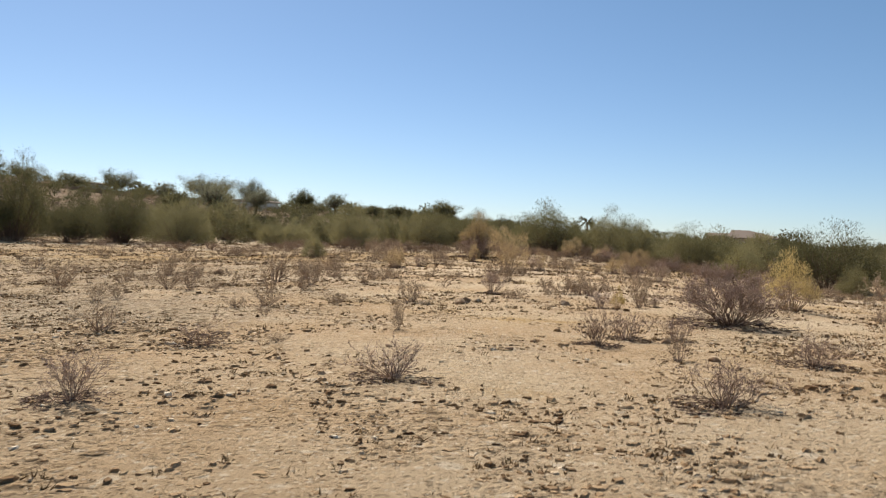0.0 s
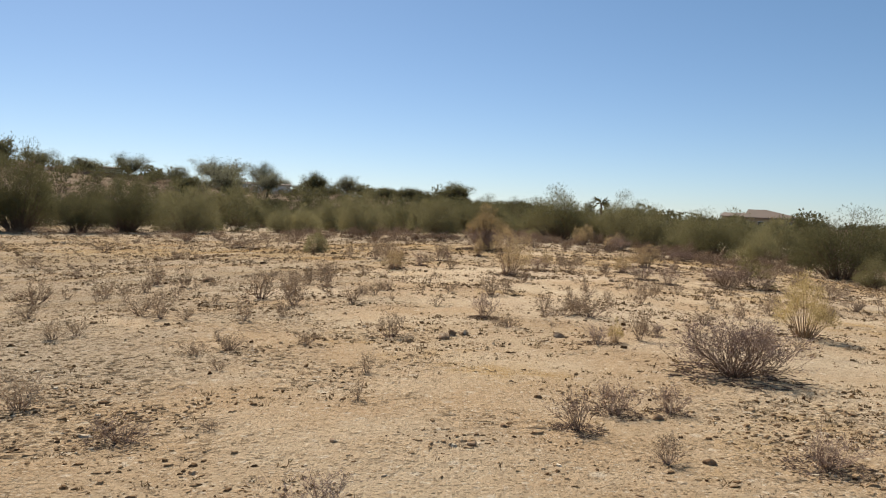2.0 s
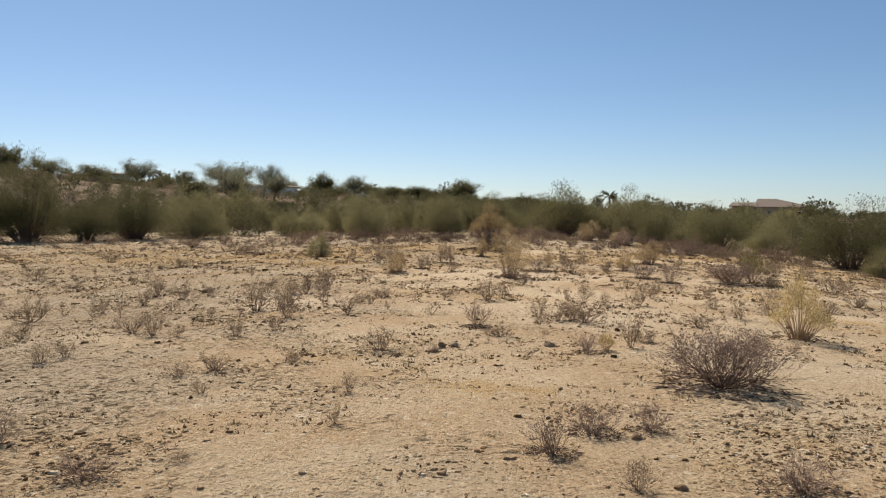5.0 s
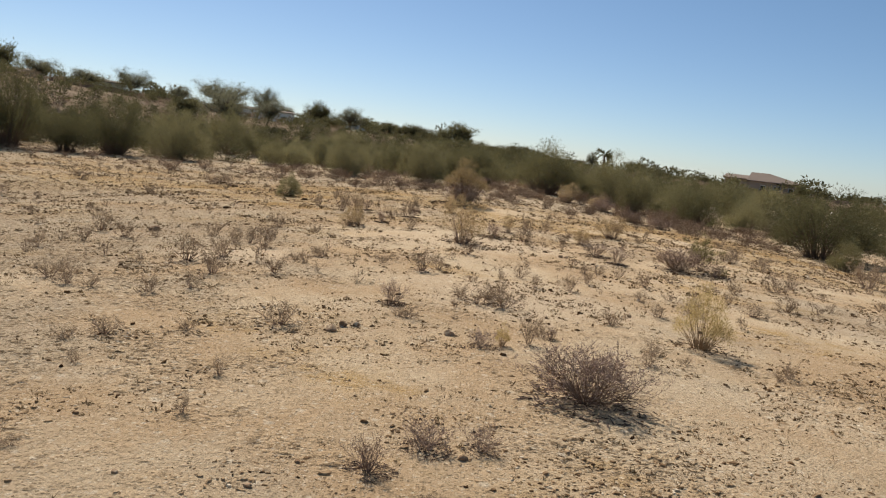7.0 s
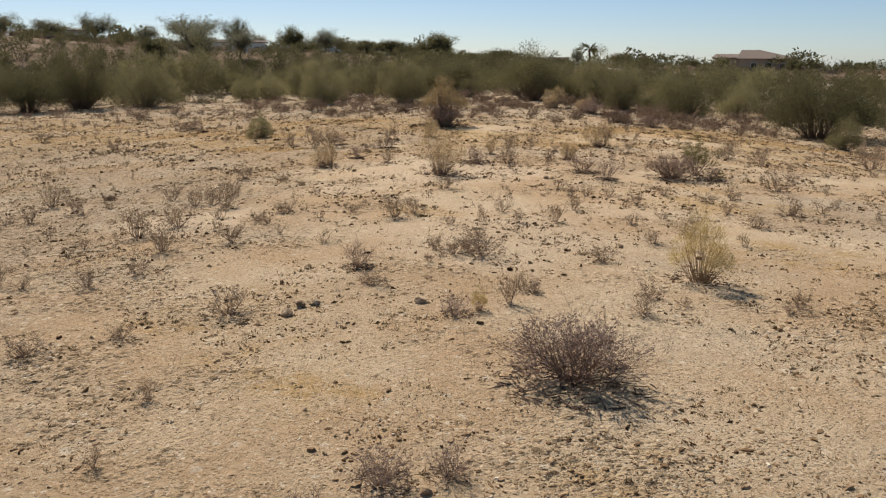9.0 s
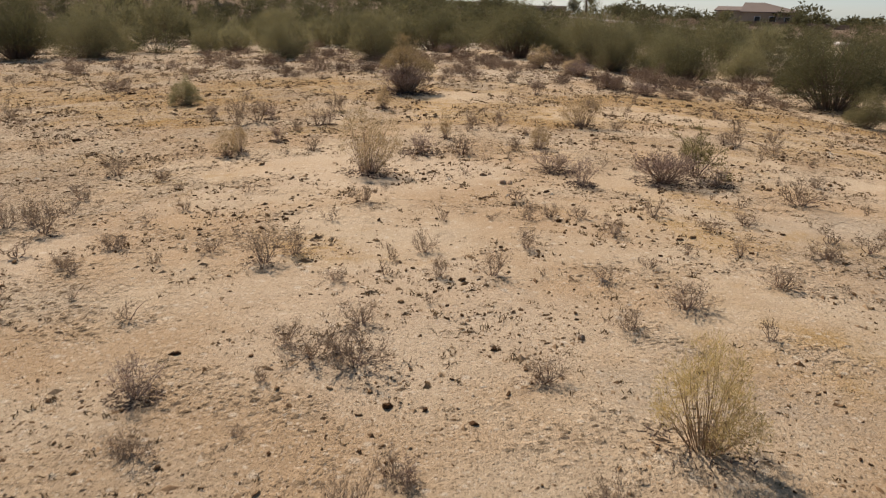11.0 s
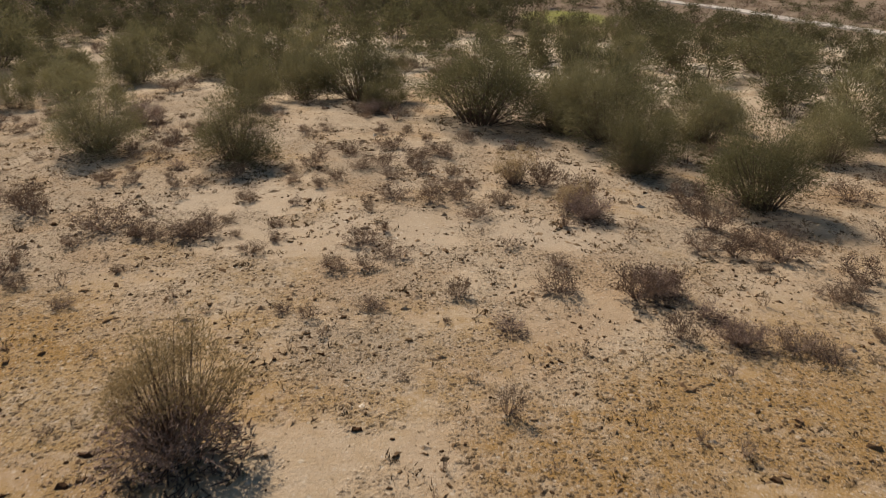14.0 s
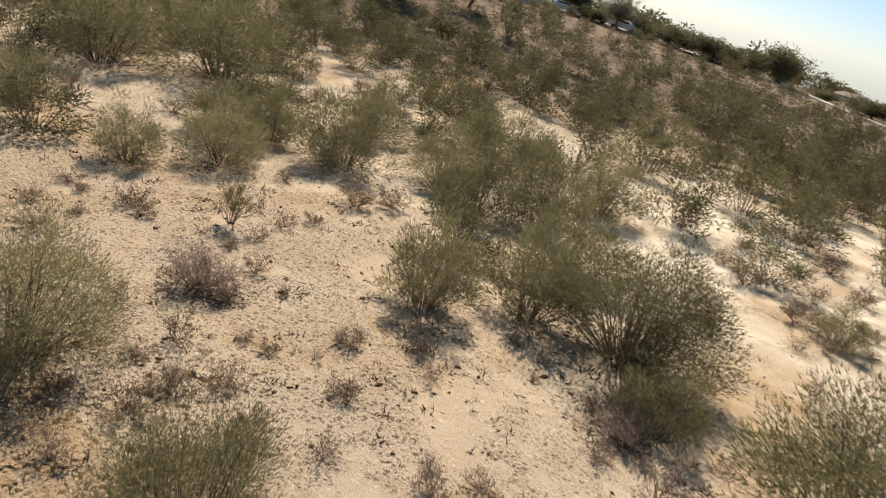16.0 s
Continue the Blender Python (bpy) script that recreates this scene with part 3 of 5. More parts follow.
def rock(x, y, wide, high):
    seed = int(abs(x * 311 + y * 97)) % 1000
    rng = np.random.default_rng(seed)
    bm = bmesh.new()
    bmesh.ops.create_icosphere(bm, subdivisions=2, radius=0.5)
    cuts = rng.normal(size=(9, 3))
    cuts /= np.linalg.norm(cuts, axis=1, keepdims=True)
    for v in bm.verts:
        for cut, deep in zip(cuts, (0.28, 0.31, 0.34, 0.36, 0.38, 0.33, 0.3, 0.4, 0.35)):
            over = v.co.dot(Vector(cut)) - deep
            if over > 0:
                v.co -= Vector(cut) * over
        v.co *= 1.25 + 0.2 * noise.noise(v.co * 5 + Vector((seed, 0, 0)))
        v.co.x, v.co.y, v.co.z = v.co.x * wide * 0.85, v.co.y * wide * 0.6, v.co.z * high * 0.75
    me = bpy.data.meshes.new("rock")
    bm.to_mesh(me)
    bm.free()
    me.materials.append(ROCK)
    ob = new("rock", me)
    ob.matrix_world = pose(x, y, float(ground_z(x, y)) + high * 0.15, 0, 0, rng.uniform(0, 360))
    return tagged(ob, "weathered brown stone half sunk in the soil", "rock", "stones")


# ---- the plants and stones of the flat and the wash's edge ----
green_bush(-6.10, 59.60, 3.10, 2.55)
green_bush(-0.35, 57.80, 2.95, 2.30)
green_bush(-1.90, 68.70, 2.30, 2.35)
green_bush(0.40, 71.00, 2.80, 2.45)
wash_tree(3.40, 70.80, 4.80, 2.90)
green_bush(4.80, 67.50, 1.90, 1.60)
wash_tree(9.20, 65.30, 5.60, 3.60)
green_bush(14.20, 67.40, 3.40, 2.80)
green_bush(14.70, 62.60, 4.60, 3.30)
green_bush(14.70, 58.00, 2.60, 2.30)
green_bush(12.60, 64.20, 2.60, 2.10)
green_bush(19.70, 64.60, 4.40, 3.10)
wash_tree(18.30, 54.80, 4.40, 3.20)
green_bush(24.70, 62.60, 3.60, 2.80)
green_bush(-10.70, 78.60, 4.00, 2.60)
green_bush(-13.00, 73.80, 3.00, 2.00)
green_bush(-14.50, 70.60, 2.00, 1.80)
green_bush(-14.00, 78.20, 2.20, 2.20)
creosote(-8.60, 68.90, 1.80, 1.60)
wash_tree(-25.50, 79.60, 5.20, 4.20)
green_bush(-22.20, 84.50, 5.40, 4.20)
green_bush(-12.00, 90.60, 2.90, 2.70)
green_bush(-12.60, 84.20, 3.40, 2.50)
green_bush(-6.60, 86.60, 4.20, 3.00)
green_bush(-4.54, 78.90, 3.30, 2.50)
green_bush(-2.70, 81.20, 3.40, 2.60)
green_bush(-1.00, 85.80, 3.20, 2.80)
green_bush(-7.04, 80.80, 2.90, 2.20)
green_bush(-4.40, 92.90, 3.80, 2.60)
green_bush(-15.70, 77.10, 3.30, 2.10)
green_bush(-1.74, 99.40, 4.60, 3.20)
green_bush(16.00, 88.10, 3.20, 2.70)
green_bush(12.00, 92.50, 2.00, 1.70)
green_bush(20.60, 83.00, 3.40, 2.60)
wash_tree(14.40, 122.10, 7.00, 4.30)
wash_tree(6.80, 112.60, 5.40, 3.80)
wash_tree(0.20, 118.90, 7.40, 4.30)
wash_tree(-6.30, 115.60, 5.80, 3.20)
wash_tree(16.00, 114.20, 6.80, 4.20)
green_bush(27.80, 110.00, 5.60, 3.60)
wash_tree(9.70, 125.60, 5.80, 3.90)
green_bush(2.10, 89.00, 3.30, 2.90)
green_bush(4.70, 97.00, 4.00, 3.10)
wash_tree(3.60, 107.00, 5.60, 4.20)
wash_tree(7.60, 107.60, 4.20, 3.80)
wash_tree(11.60, 111.60, 5.00, 4.40)
green_bush(-28.70, 103.20, 4.60, 3.20)
green_bush(-23.30, 104.30, 3.80, 2.80)
wash_tree(-15.40, 124.40, 6.60, 3.80)
green_bush(9.40, 80.60, 2.20, 1.40)
green_bush(20.20, 96.50, 4.60, 3.00)
green_bush(25.80, 88.00, 4.40, 3.00)
small_shrub(-4.74, 61.31, 0.70, 0.43)
dry_shrub(1.44, 62.33, 0.54, 0.36)
small_shrub(-4.77, 59.55, 0.74, 0.53)
small_shrub(-7.27, 71.40, 0.78, 0.48)
small_shrub(-10.46, 74.25, 0.89, 0.60)
small_shrub(-7.43, 74.43, 1.51, 1.09)
small_shrub(-6.82, 75.83, 1.57, 0.97)
small_shrub(-7.48, 67.49, 0.59, 0.40)
small_shrub(-10.44, 67.31, 0.87, 0.63)
dry_shrub(-11.47, 65.93, 0.67, 0.42)
small_shrub(-12.86, 67.24, 0.54, 0.36)
small_shrub(-12.95, 65.65, 0.76, 0.55)
small_shrub(-11.29, 64.25, 0.93, 0.58)
small_shrub(5.83, 83.74, 1.74, 1.17)
small_shrub(4.72, 85.64, 1.32, 0.95)
small_shrub(7.86, 81.33, 1.81, 1.12)
small_shrub(9.27, 90.75, 2.02, 1.35)
small_shrub(10.59, 87.28, 1.57, 1.13)
small_shrub(4.84, 76.36, 1.19, 0.74)
small_shrub(3.39, 67.24, 0.83, 0.56)
small_shrub(-22.23, 74.90, 1.28, 0.92)
small_shrub(-18.27, 76.88, 1.30, 0.81)
small_shrub(-18.00, 87.49, 1.33, 0.89)
small_shrub(-18.24, 92.66, 1.48, 1.07)
small_shrub(-7.03, 91.58, 1.67, 1.04)
small_shrub(-15.46, 103.86, 1.76, 1.18)
small_shrub(-2.25, 55.57, 0.51, 0.37)
small_shrub(1.72, 56.28, 0.68, 0.42)
small_shrub(1.82, 67.38, 0.39, 0.26)
dry_shrub(4.80, 62.87, 0.63, 0.45)
small_shrub(4.74, 62.14, 0.68, 0.42)
small_shrub(5.90, 62.62, 0.54, 0.36)
small_shrub(6.73, 60.87, 0.70, 0.50)
dry_shrub(4.05, 60.35, 0.28, 0.17)
small_shrub(6.07, 57.19, 0.69, 0.46)
small_shrub(2.93, 60.01, 0.35, 0.25)
small_shrub(8.38, 61.13, 0.98, 0.61)
dry_shrub(10.06, 60.32, 0.80, 0.54)
small_shrub(-3.80, 56.42, 0.48, 0.35)
small_shrub(7.52, 56.00, 0.84, 0.52)
small_shrub(15.40, 51.91, 1.94, 1.30)
green_bush(-29.81, 83.37, 6.61, 2.76)
green_bush(-33.28, 108.55, 5.92, 3.28)
green_bush(-25.14, 110.09, 5.81, 3.20)
green_bush(-16.57, 108.66, 4.98, 3.03)
green_bush(1.10, 124.89, 8.39, 3.50)
green_bush(6.31, 122.36, 6.91, 3.50)
green_bush(12.59, 117.88, 4.88, 3.50)
green_bush(-3.53, 124.55, 5.74, 3.50)
green_bush(-7.98, 113.63, 4.60, 2.28)
dry_shrub(-6.10, 64.75, 2.20, 1.05)
dry_shrub(-5.22, 64.66, 0.94, 0.67)
small_shrub(-5.90, 66.62, 0.81, 0.61)
small_shrub(-3.47, 59.94, 1.36, 0.69)
dry_shrub(-3.49, 60.94, 0.96, 0.71)
small_shrub(-2.78, 61.71, 0.89, 0.59)
small_shrub(-4.61, 66.10, 0.50, 0.35)
small_shrub(-2.04, 65.09, 0.88, 0.55)
small_shrub(-0.98, 63.16, 0.78, 0.49)
small_shrub(-0.77, 66.29, 0.73, 0.55)
small_shrub(-3.35, 58.19, 0.73, 0.63)
small_shrub(-13.67, 67.50, 0.93, 0.47)
small_shrub(-11.30, 67.64, 1.13, 0.76)
rock(-9.53, 66.83, 0.22, 0.16)
small_shrub(-3.73, 63.42, 0.57, 0.30)
small_shrub(-3.08, 63.37, 0.55, 0.41)
small_shrub(1.67, 68.43, 0.50, 0.31)
dry_shrub(4.20, 66.56, 1.50, 0.68)
small_shrub(4.05, 65.39, 0.80, 0.50)
brown_shrub(4.01, 68.04, 0.81, 0.80)
small_shrub(1.80, 61.65, 0.81, 0.54)
small_shrub(2.45, 62.53, 0.84, 0.39)
small_shrub(0.90, 53.00, 0.78, 0.50)
small_shrub(2.46, 52.53, 0.55, 0.36)
small_shrub(-3.32, 55.10, 0.89, 0.58)
small_shrub(3.72, 58.76, 1.24, 0.63)
small_shrub(6.46, 56.23, 1.11, 0.76)
small_shrub(5.45, 53.27, 1.43, 0.65)
small_shrub(8.98, 52.86, 0.92, 0.62)
small_shrub(4.81, 51.86, 0.43, 0.31)
dry_shrub(-2.31, 56.79, 0.86, 0.43)
small_shrub(9.58, 55.44, 1.07, 0.92)
brown_shrub(9.70, 55.22, 1.42, 1.40)
small_shrub(3.02, 54.34, 0.68, 0.58)
small_shrub(2.56, 56.89, 1.15, 0.78)
small_shrub(5.30, 59.89, 1.53, 0.69)
small_shrub(6.39, 58.24, 1.22, 0.61)
small_shrub(5.07, 57.05, 1.15, 0.78)
small_shrub(5.39, 55.54, 1.07, 0.53)
small_shrub(7.61, 54.30, 1.00, 0.47)
small_shrub(8.10, 54.65, 0.68, 0.51)
small_shrub(7.64, 53.06, 0.93, 0.62)
small_shrub(6.72, 52.72, 0.92, 0.61)
small_shrub(0.20, 49.77, 1.42, 0.63)
small_shrub(0.14, 50.84, 0.69, 0.61)
small_shrub(1.23, 49.75, 0.51, 0.28)
small_shrub(0.73, 50.95, 0.55, 0.31)
small_shrub(1.93, 48.44, 0.81, 0.42)
small_shrub(2.40, 49.26, 0.74, 0.34)
small_shrub(5.34, 50.08, 0.51, 0.46)
small_shrub(8.02, 51.51, 1.13, 0.51)
brown_shrub(11.25, 52.83, 1.36, 1.06)
small_shrub(11.40, 53.22, 1.57, 1.35)
small_shrub(4.70, 52.63, 0.61, 0.35)
small_shrub(0.02, 55.59, 1.09, 0.74)
small_shrub(2.10, 54.98, 0.70, 0.41)
small_shrub(3.49, 55.32, 0.89, 0.57)
small_shrub(-4.25, 55.62, 0.55, 0.41)
small_shrub(2.21, 50.62, 0.54, 0.24)
small_shrub(14.47, 57.62, 2.34, 1.17)
small_shrub(-1.03, 54.65, 0.69, 0.41)
small_shrub(-1.76, 54.50, 0.69, 0.41)
small_shrub(-5.32, 52.01, 1.39, 1.00)
small_shrub(-2.76, 50.57, 1.97, 0.94)
small_shrub(-1.03, 49.62, 1.05, 0.59)
small_shrub(-3.13, 49.30, 0.82, 0.41)
small_shrub(-1.85, 51.77, 0.69, 0.38)
small_shrub(-3.99, 48.03, 0.70, 0.70)
small_shrub(-3.30, 46.54, 0.66, 0.42)
small_shrub(-1.75, 45.35, 0.69, 0.34)
small_shrub(-1.16, 47.30, 0.50, 0.27)
small_shrub(4.75, 49.13, 1.15, 0.55)
small_shrub(4.15, 47.29, 0.77, 0.54)
small_shrub(5.00, 47.35, 0.77, 0.55)
small_shrub(3.85, 44.57, 0.57, 0.42)
small_shrub(5.24, 45.08, 0.69, 0.32)
small_shrub(3.26, 44.87, 0.45, 0.27)
small_shrub(7.20, 45.85, 0.72, 0.62)
small_shrub(9.70, 46.32, 1.15, 0.60)
dry_shrub(8.21, 44.17, 0.92, 0.45)
small_shrub(11.99, 44.11, 0.84, 0.73)
dry_shrub(12.12, 46.51, 1.60, 0.72)
dry_shrub(12.95, 45.23, 1.18, 0.53)
dry_shrub(13.25, 43.96, 1.35, 0.61)
small_shrub(16.66, 49.61, 1.54, 0.89)
small_shrub(15.28, 49.47, 1.30, 0.92)
small_shrub(14.42, 49.84, 1.32, 0.69)
small_shrub(18.32, 48.31, 1.66, 0.80)
small_shrub(16.93, 46.89, 1.16, 0.61)
small_shrub(14.90, 43.96, 1.00, 0.45)
dry_shrub(11.55, 51.90, 1.66, 0.83)
small_shrub(4.29, 56.74, 1.11, 0.59)
small_shrub(6.88, 53.92, 1.26, 0.59)
small_shrub(7.23, 58.93, 1.19, 0.58)
small_shrub(10.69, 51.05, 0.69, 0.46)
small_shrub(7.84, 40.93, 0.81, 0.70)
small_shrub(6.88, 44.51, 0.23, 0.16)
small_shrub(11.75, 39.90, 0.65, 0.34)
small_shrub(11.10, 40.28, 0.34, 0.30)
small_shrub(10.00, 48.05, 0.80, 0.36)
small_shrub(15.67, 48.46, 0.54, 0.30)
small_shrub(10.65, 55.20, 1.32, 1.19)
green_bush(35.21, 103.62, 3.61, 2.93)
green_bush(36.95, 96.43, 4.37, 2.56)
green_bush(45.20, 107.66, 4.44, 2.12)
green_bush(30.48, 83.31, 8.31, 3.50)
green_bush(27.97, 67.12, 4.83, 3.50)
brown_shrub(1.81, 34.61, 0.56, 1.04)
small_shrub(0.43, 33.65, 0.50, 0.68)
dry_shrub(0.44, 30.74, 0.52, 0.45)
small_shrub(-2.01, 33.28, 0.84, 0.43)
dry_shrub(-1.46, 31.67, 0.55, 0.48)
small_shrub(-0.32, 29.51, 0.53, 0.46)
small_shrub(3.40, 29.92, 0.32, 0.22)
brown_shrub(3.91, 28.28, 0.42, 0.74)
small_shrub(4.68, 30.33, 0.46, 0.66)
small_shrub(5.63, 31.48, 0.50, 0.43)
small_shrub(5.71, 33.00, 0.27, 0.24)
brown_shrub(8.15, 31.57, 1.31, 0.92)
small_shrub(6.16, 29.22, 0.36, 0.31)
small_shrub(9.56, 37.42, 0.72, 0.35)
small_shrub(14.09, 36.47, 0.69, 0.34)
small_shrub(13.45, 32.85, 0.70, 0.46)
small_shrub(12.14, 30.21, 0.81, 0.36)
small_shrub(-7.74, 52.48, 1.40, 0.68)
small_shrub(-1.52, 49.88, 1.16, 0.62)
small_shrub(-0.23, 49.83, 1.16, 0.62)
small_shrub(-9.10, 49.18, 1.13, 0.61)
small_shrub(-3.99, 47.24, 0.80, 0.73)
small_shrub(11.56, 46.27, 1.57, 1.16)
small_shrub(12.52, 46.60, 1.07, 0.96)
small_shrub(17.28, 46.69, 1.08, 0.70)
small_shrub(17.77, 43.51, 1.20, 0.72)
small_shrub(15.00, 43.35, 0.94, 0.49)
small_shrub(22.59, 56.80, 1.82, 0.94)
small_shrub(21.20, 51.01, 1.86, 1.39)
small_shrub(19.82, 46.06, 1.05, 0.69)
small_shrub(5.23, 29.82, 0.43, 0.20)
small_shrub(4.56, 29.51, 0.27, 0.28)
small_shrub(4.90, 31.33, 0.36, 0.32)
small_shrub(10.81, 36.85, 0.35, 0.31)
small_shrub(5.56, 48.21, 1.10, 0.55)
small_shrub(15.43, 54.23, 2.01, 0.90)
small_shrub(2.11, 28.59, 0.23, 0.16)
small_shrub(9.58, 37.84, 0.73, 0.34)
small_shrub(16.15, 50.65, 1.22, 0.68)
small_shrub(19.71, 44.02, 1.23, 0.61)
small_shrub(16.81, 44.64, 0.65, 0.43)
brown_shrub(2.26, 23.39, 1.25, 1.36)
creosote(9.42, 24.25, 1.67, 1.19)
dry_shrub(8.51, 23.49, 1.55, 0.70)
dry_shrub(9.59, 23.44, 0.81, 0.46)
dry_shrub(6.19, 24.08, 1.06, 0.48)
dry_shrub(6.63, 22.82, 0.69, 0.60)
dry_shrub(3.31, 25.82, 1.06, 0.55)
small_shrub(4.29, 25.93, 1.01, 0.49)
brown_shrub(6.27, 27.08, 0.64, 0.71)
small_shrub(5.61, 26.73, 0.47, 0.35)
small_shrub(0.16, 30.49, 0.84, 0.66)
dry_shrub(-0.47, 27.61, 0.56, 0.49)
small_shrub(0.61, 26.48, 0.53, 0.39)
brown_shrub(-1.07, 25.96, 0.49, 0.82)
small_shrub(-2.27, 30.66, 0.77, 0.84)
small_shrub(-1.76, 31.10, 0.78, 0.86)
green_bush(-5.38, 35.70, 1.15, 1.05)
small_shrub(-3.41, 32.16, 0.71, 0.50)
small_shrub(0.16, 33.82, 0.54, 0.49)
rock(5.01, 22.57, 0.18, 0.13)
rock(5.16, 22.56, 0.17, 0.13)
rock(4.66, 23.26, 0.17, 0.12)
rock(4.79, 23.36, 0.13, 0.09)
small_shrub(12.29, 29.67, 0.74, 0.50)
small_shrub(12.98, 28.66, 0.84, 0.43)
small_shrub(14.01, 31.26, 0.65, 0.41)
small_shrub(9.11, 31.17, 0.49, 0.34)
small_shrub(2.61, 23.03, 0.34, 0.19)
small_shrub(3.19, 25.03, 0.31, 0.15)
small_shrub(-3.49, 37.03, 0.63, 0.35)
small_shrub(-6.07, 52.96, 1.42, 0.97)
small_shrub(14.38, 43.86, 1.11, 0.57)
dry_shrub(1.09, 13.29, 0.51, 0.42)
small_shrub(1.42, 12.36, 0.35, 0.20)
small_shrub(3.15, 11.54, 0.34, 0.43)
dry_shrub(3.52, 12.05, 0.25, 0.24)
small_shrub(4.93, 11.79, 0.35, 0.24)
small_shrub(4.70, 11.13, 0.42, 0.24)
small_shrub(5.29, 11.46, 0.23, 0.14)
small_shrub(2.50, 14.18, 0.65, 0.30)
small_shrub(2.93, 14.04, 0.68, 0.38)
small_shrub(2.90, 15.08, 0.54, 0.28)
small_shrub(5.86, 15.19, 0.54, 0.24)
small_shrub(6.71, 15.92, 0.73, 0.34)
small_shrub(4.74, 13.80, 0.54, 0.24)
small_shrub(2.12, 13.67, 0.23, 0.16)
small_shrub(4.44, 16.86, 0.53, 0.42)
small_shrub(5.01, 18.12, 0.47, 0.30)
small_shrub(3.52, 17.85, 0.46, 0.35)
small_shrub(1.40, 17.15, 0.65, 0.47)
small_shrub(1.74, 17.57, 0.45, 0.35)
small_shrub(2.44, 16.50, 0.41, 0.20)
small_shrub(3.74, 16.78, 0.31, 0.28)
small_shrub(5.91, 16.85, 0.42, 0.22)
small_shrub(8.29, 16.92, 0.65, 0.28)
small_shrub(9.58, 18.34, 0.61, 0.27)
small_shrub(8.26, 18.35, 0.42, 0.26)
small_shrub(6.54, 19.18, 0.51, 0.34)
small_shrub(9.03, 20.23, 0.55, 0.30)
small_shrub(10.85, 22.16, 1.09, 0.53)
small_shrub(-3.06, 19.06, 0.63, 0.38)
small_shrub(-2.27, 18.65, 0.68, 0.54)
small_shrub(-2.69, 20.98, 0.57, 0.31)
small_shrub(-0.79, 17.80, 0.41, 0.24)
small_shrub(-0.95, 16.66, 0.36, 0.22)
small_shrub(-1.18, 15.02, 0.53, 0.34)
small_shrub(2.39, 20.65, 0.50, 0.38)
brown_shrub(-1.26, 25.49, 0.69, 0.61)
small_shrub(-16.92, 52.84, 1.53, 0.81)
small_shrub(-9.68, 41.57, 1.00, 0.62)
small_shrub(-11.33, 35.07, 0.96, 0.50)
rock(5.27, 14.92, 0.12, 0.08)
rock(0.59, 11.39, 0.18, 0.13)
rock(0.76, 11.49, 0.12, 0.08)
rock(2.04, 11.55, 0.17, 0.12)
small_shrub(-2.98, 23.31, 0.66, 0.45)
small_shrub(-1.83, 22.76, 0.42, 0.26)
small_shrub(1.73, 11.01, 0.12, 0.05)
small_shrub(2.12, 12.73, 0.22, 0.09)
small_shrub(-0.57, 20.09, 0.35, 0.22)
small_shrub(12.15, 24.28, 0.53, 0.27)
small_shrub(6.52, 11.27, 0.32, 0.15)
small_shrub(8.29, 19.70, 0.53, 0.24)
small_shrub(7.48, 20.44, 0.55, 0.31)
small_shrub(6.13, 20.15, 0.46, 0.28)
small_shrub(5.61, 20.09, 0.46, 0.26)
small_shrub(5.23, 19.86, 0.35, 0.26)
small_shrub(0.57, 17.58, 0.45, 0.20)
small_shrub(6.67, 17.52, 0.41, 0.19)
wash_tree(-24.60, 62.00, 4.30, 3.70)
green_bush(-20.60, 63.80, 4.20, 2.90)
wash_tree(23.67, 47.44, 6.40, 3.90)
green_bush(21.89, 40.60, 1.80, 1.70)
green_bush(33.57, 129.66, 5.78, 3.25)
small_shrub(-6.57, 19.89, 0.62, 0.58)
small_shrub(-6.06, 17.94, 0.41, 0.36)
small_shrub(-5.53, 18.83, 0.59, 0.46)
small_shrub(-3.03, 15.74, 0.77, 0.55)
small_shrub(-2.60, 16.56, 0.73, 0.45)
small_shrub(-2.04, 13.07, 0.39, 0.30)
small_shrub(-3.87, 20.12, 0.63, 0.41)
small_shrub(-2.75, 19.25, 0.43, 0.41)
small_shrub(-2.49, 12.48, 0.38, 0.34)
small_shrub(-3.77, 12.56, 0.43, 0.39)
small_shrub(6.73, 11.50, 0.30, 0.27)
small_shrub(2.76, 14.36, 0.63, 0.31)
small_shrub(2.20, 14.51, 0.32, 0.26)
small_shrub(17.63, 30.32, 1.69, 1.03)
small_shrub(-10.80, 43.29, 1.62, 0.74)
small_shrub(-5.00, 19.28, 0.38, 0.28)
small_shrub(1.25, 12.45, 0.32, 0.15)
small_shrub(-0.94, 17.85, 0.42, 0.26)
small_shrub(-1.22, 16.94, 0.36, 0.24)
dry_shrub(3.52, 8.99, 1.40, 0.63)
dry_shrub(1.49, 6.53, 0.41, 0.32)
dry_shrub(1.89, 7.14, 0.50, 0.28)
dry_shrub(2.37, 7.26, 0.37, 0.26)
rock(2.21, 7.02, 0.10, 0.07)
dry_shrub(2.98, 5.83, 0.57, 0.28)
dry_shrub(-1.66, 6.05, 0.46, 0.23)
small_shrub(1.95, 5.82, 0.28, 0.20)
dry_shrub(2.47, 10.98, 0.58, 0.28)
yellow_shrub(2.76, 11.26, 0.24, 0.34)
small_shrub(3.40, 12.17, 0.38, 0.24)
small_shrub(-0.21, 11.10, 0.70, 0.32)
small_shrub(-2.15, 14.48, 0.66, 0.49)
small_shrub(-4.21, 12.92, 0.59, 0.31)
small_shrub(-6.26, 16.32, 0.53, 0.42)
small_shrub(-7.19, 15.44, 0.86, 0.53)
rock(-5.50, 20.50, 0.34, 0.24)
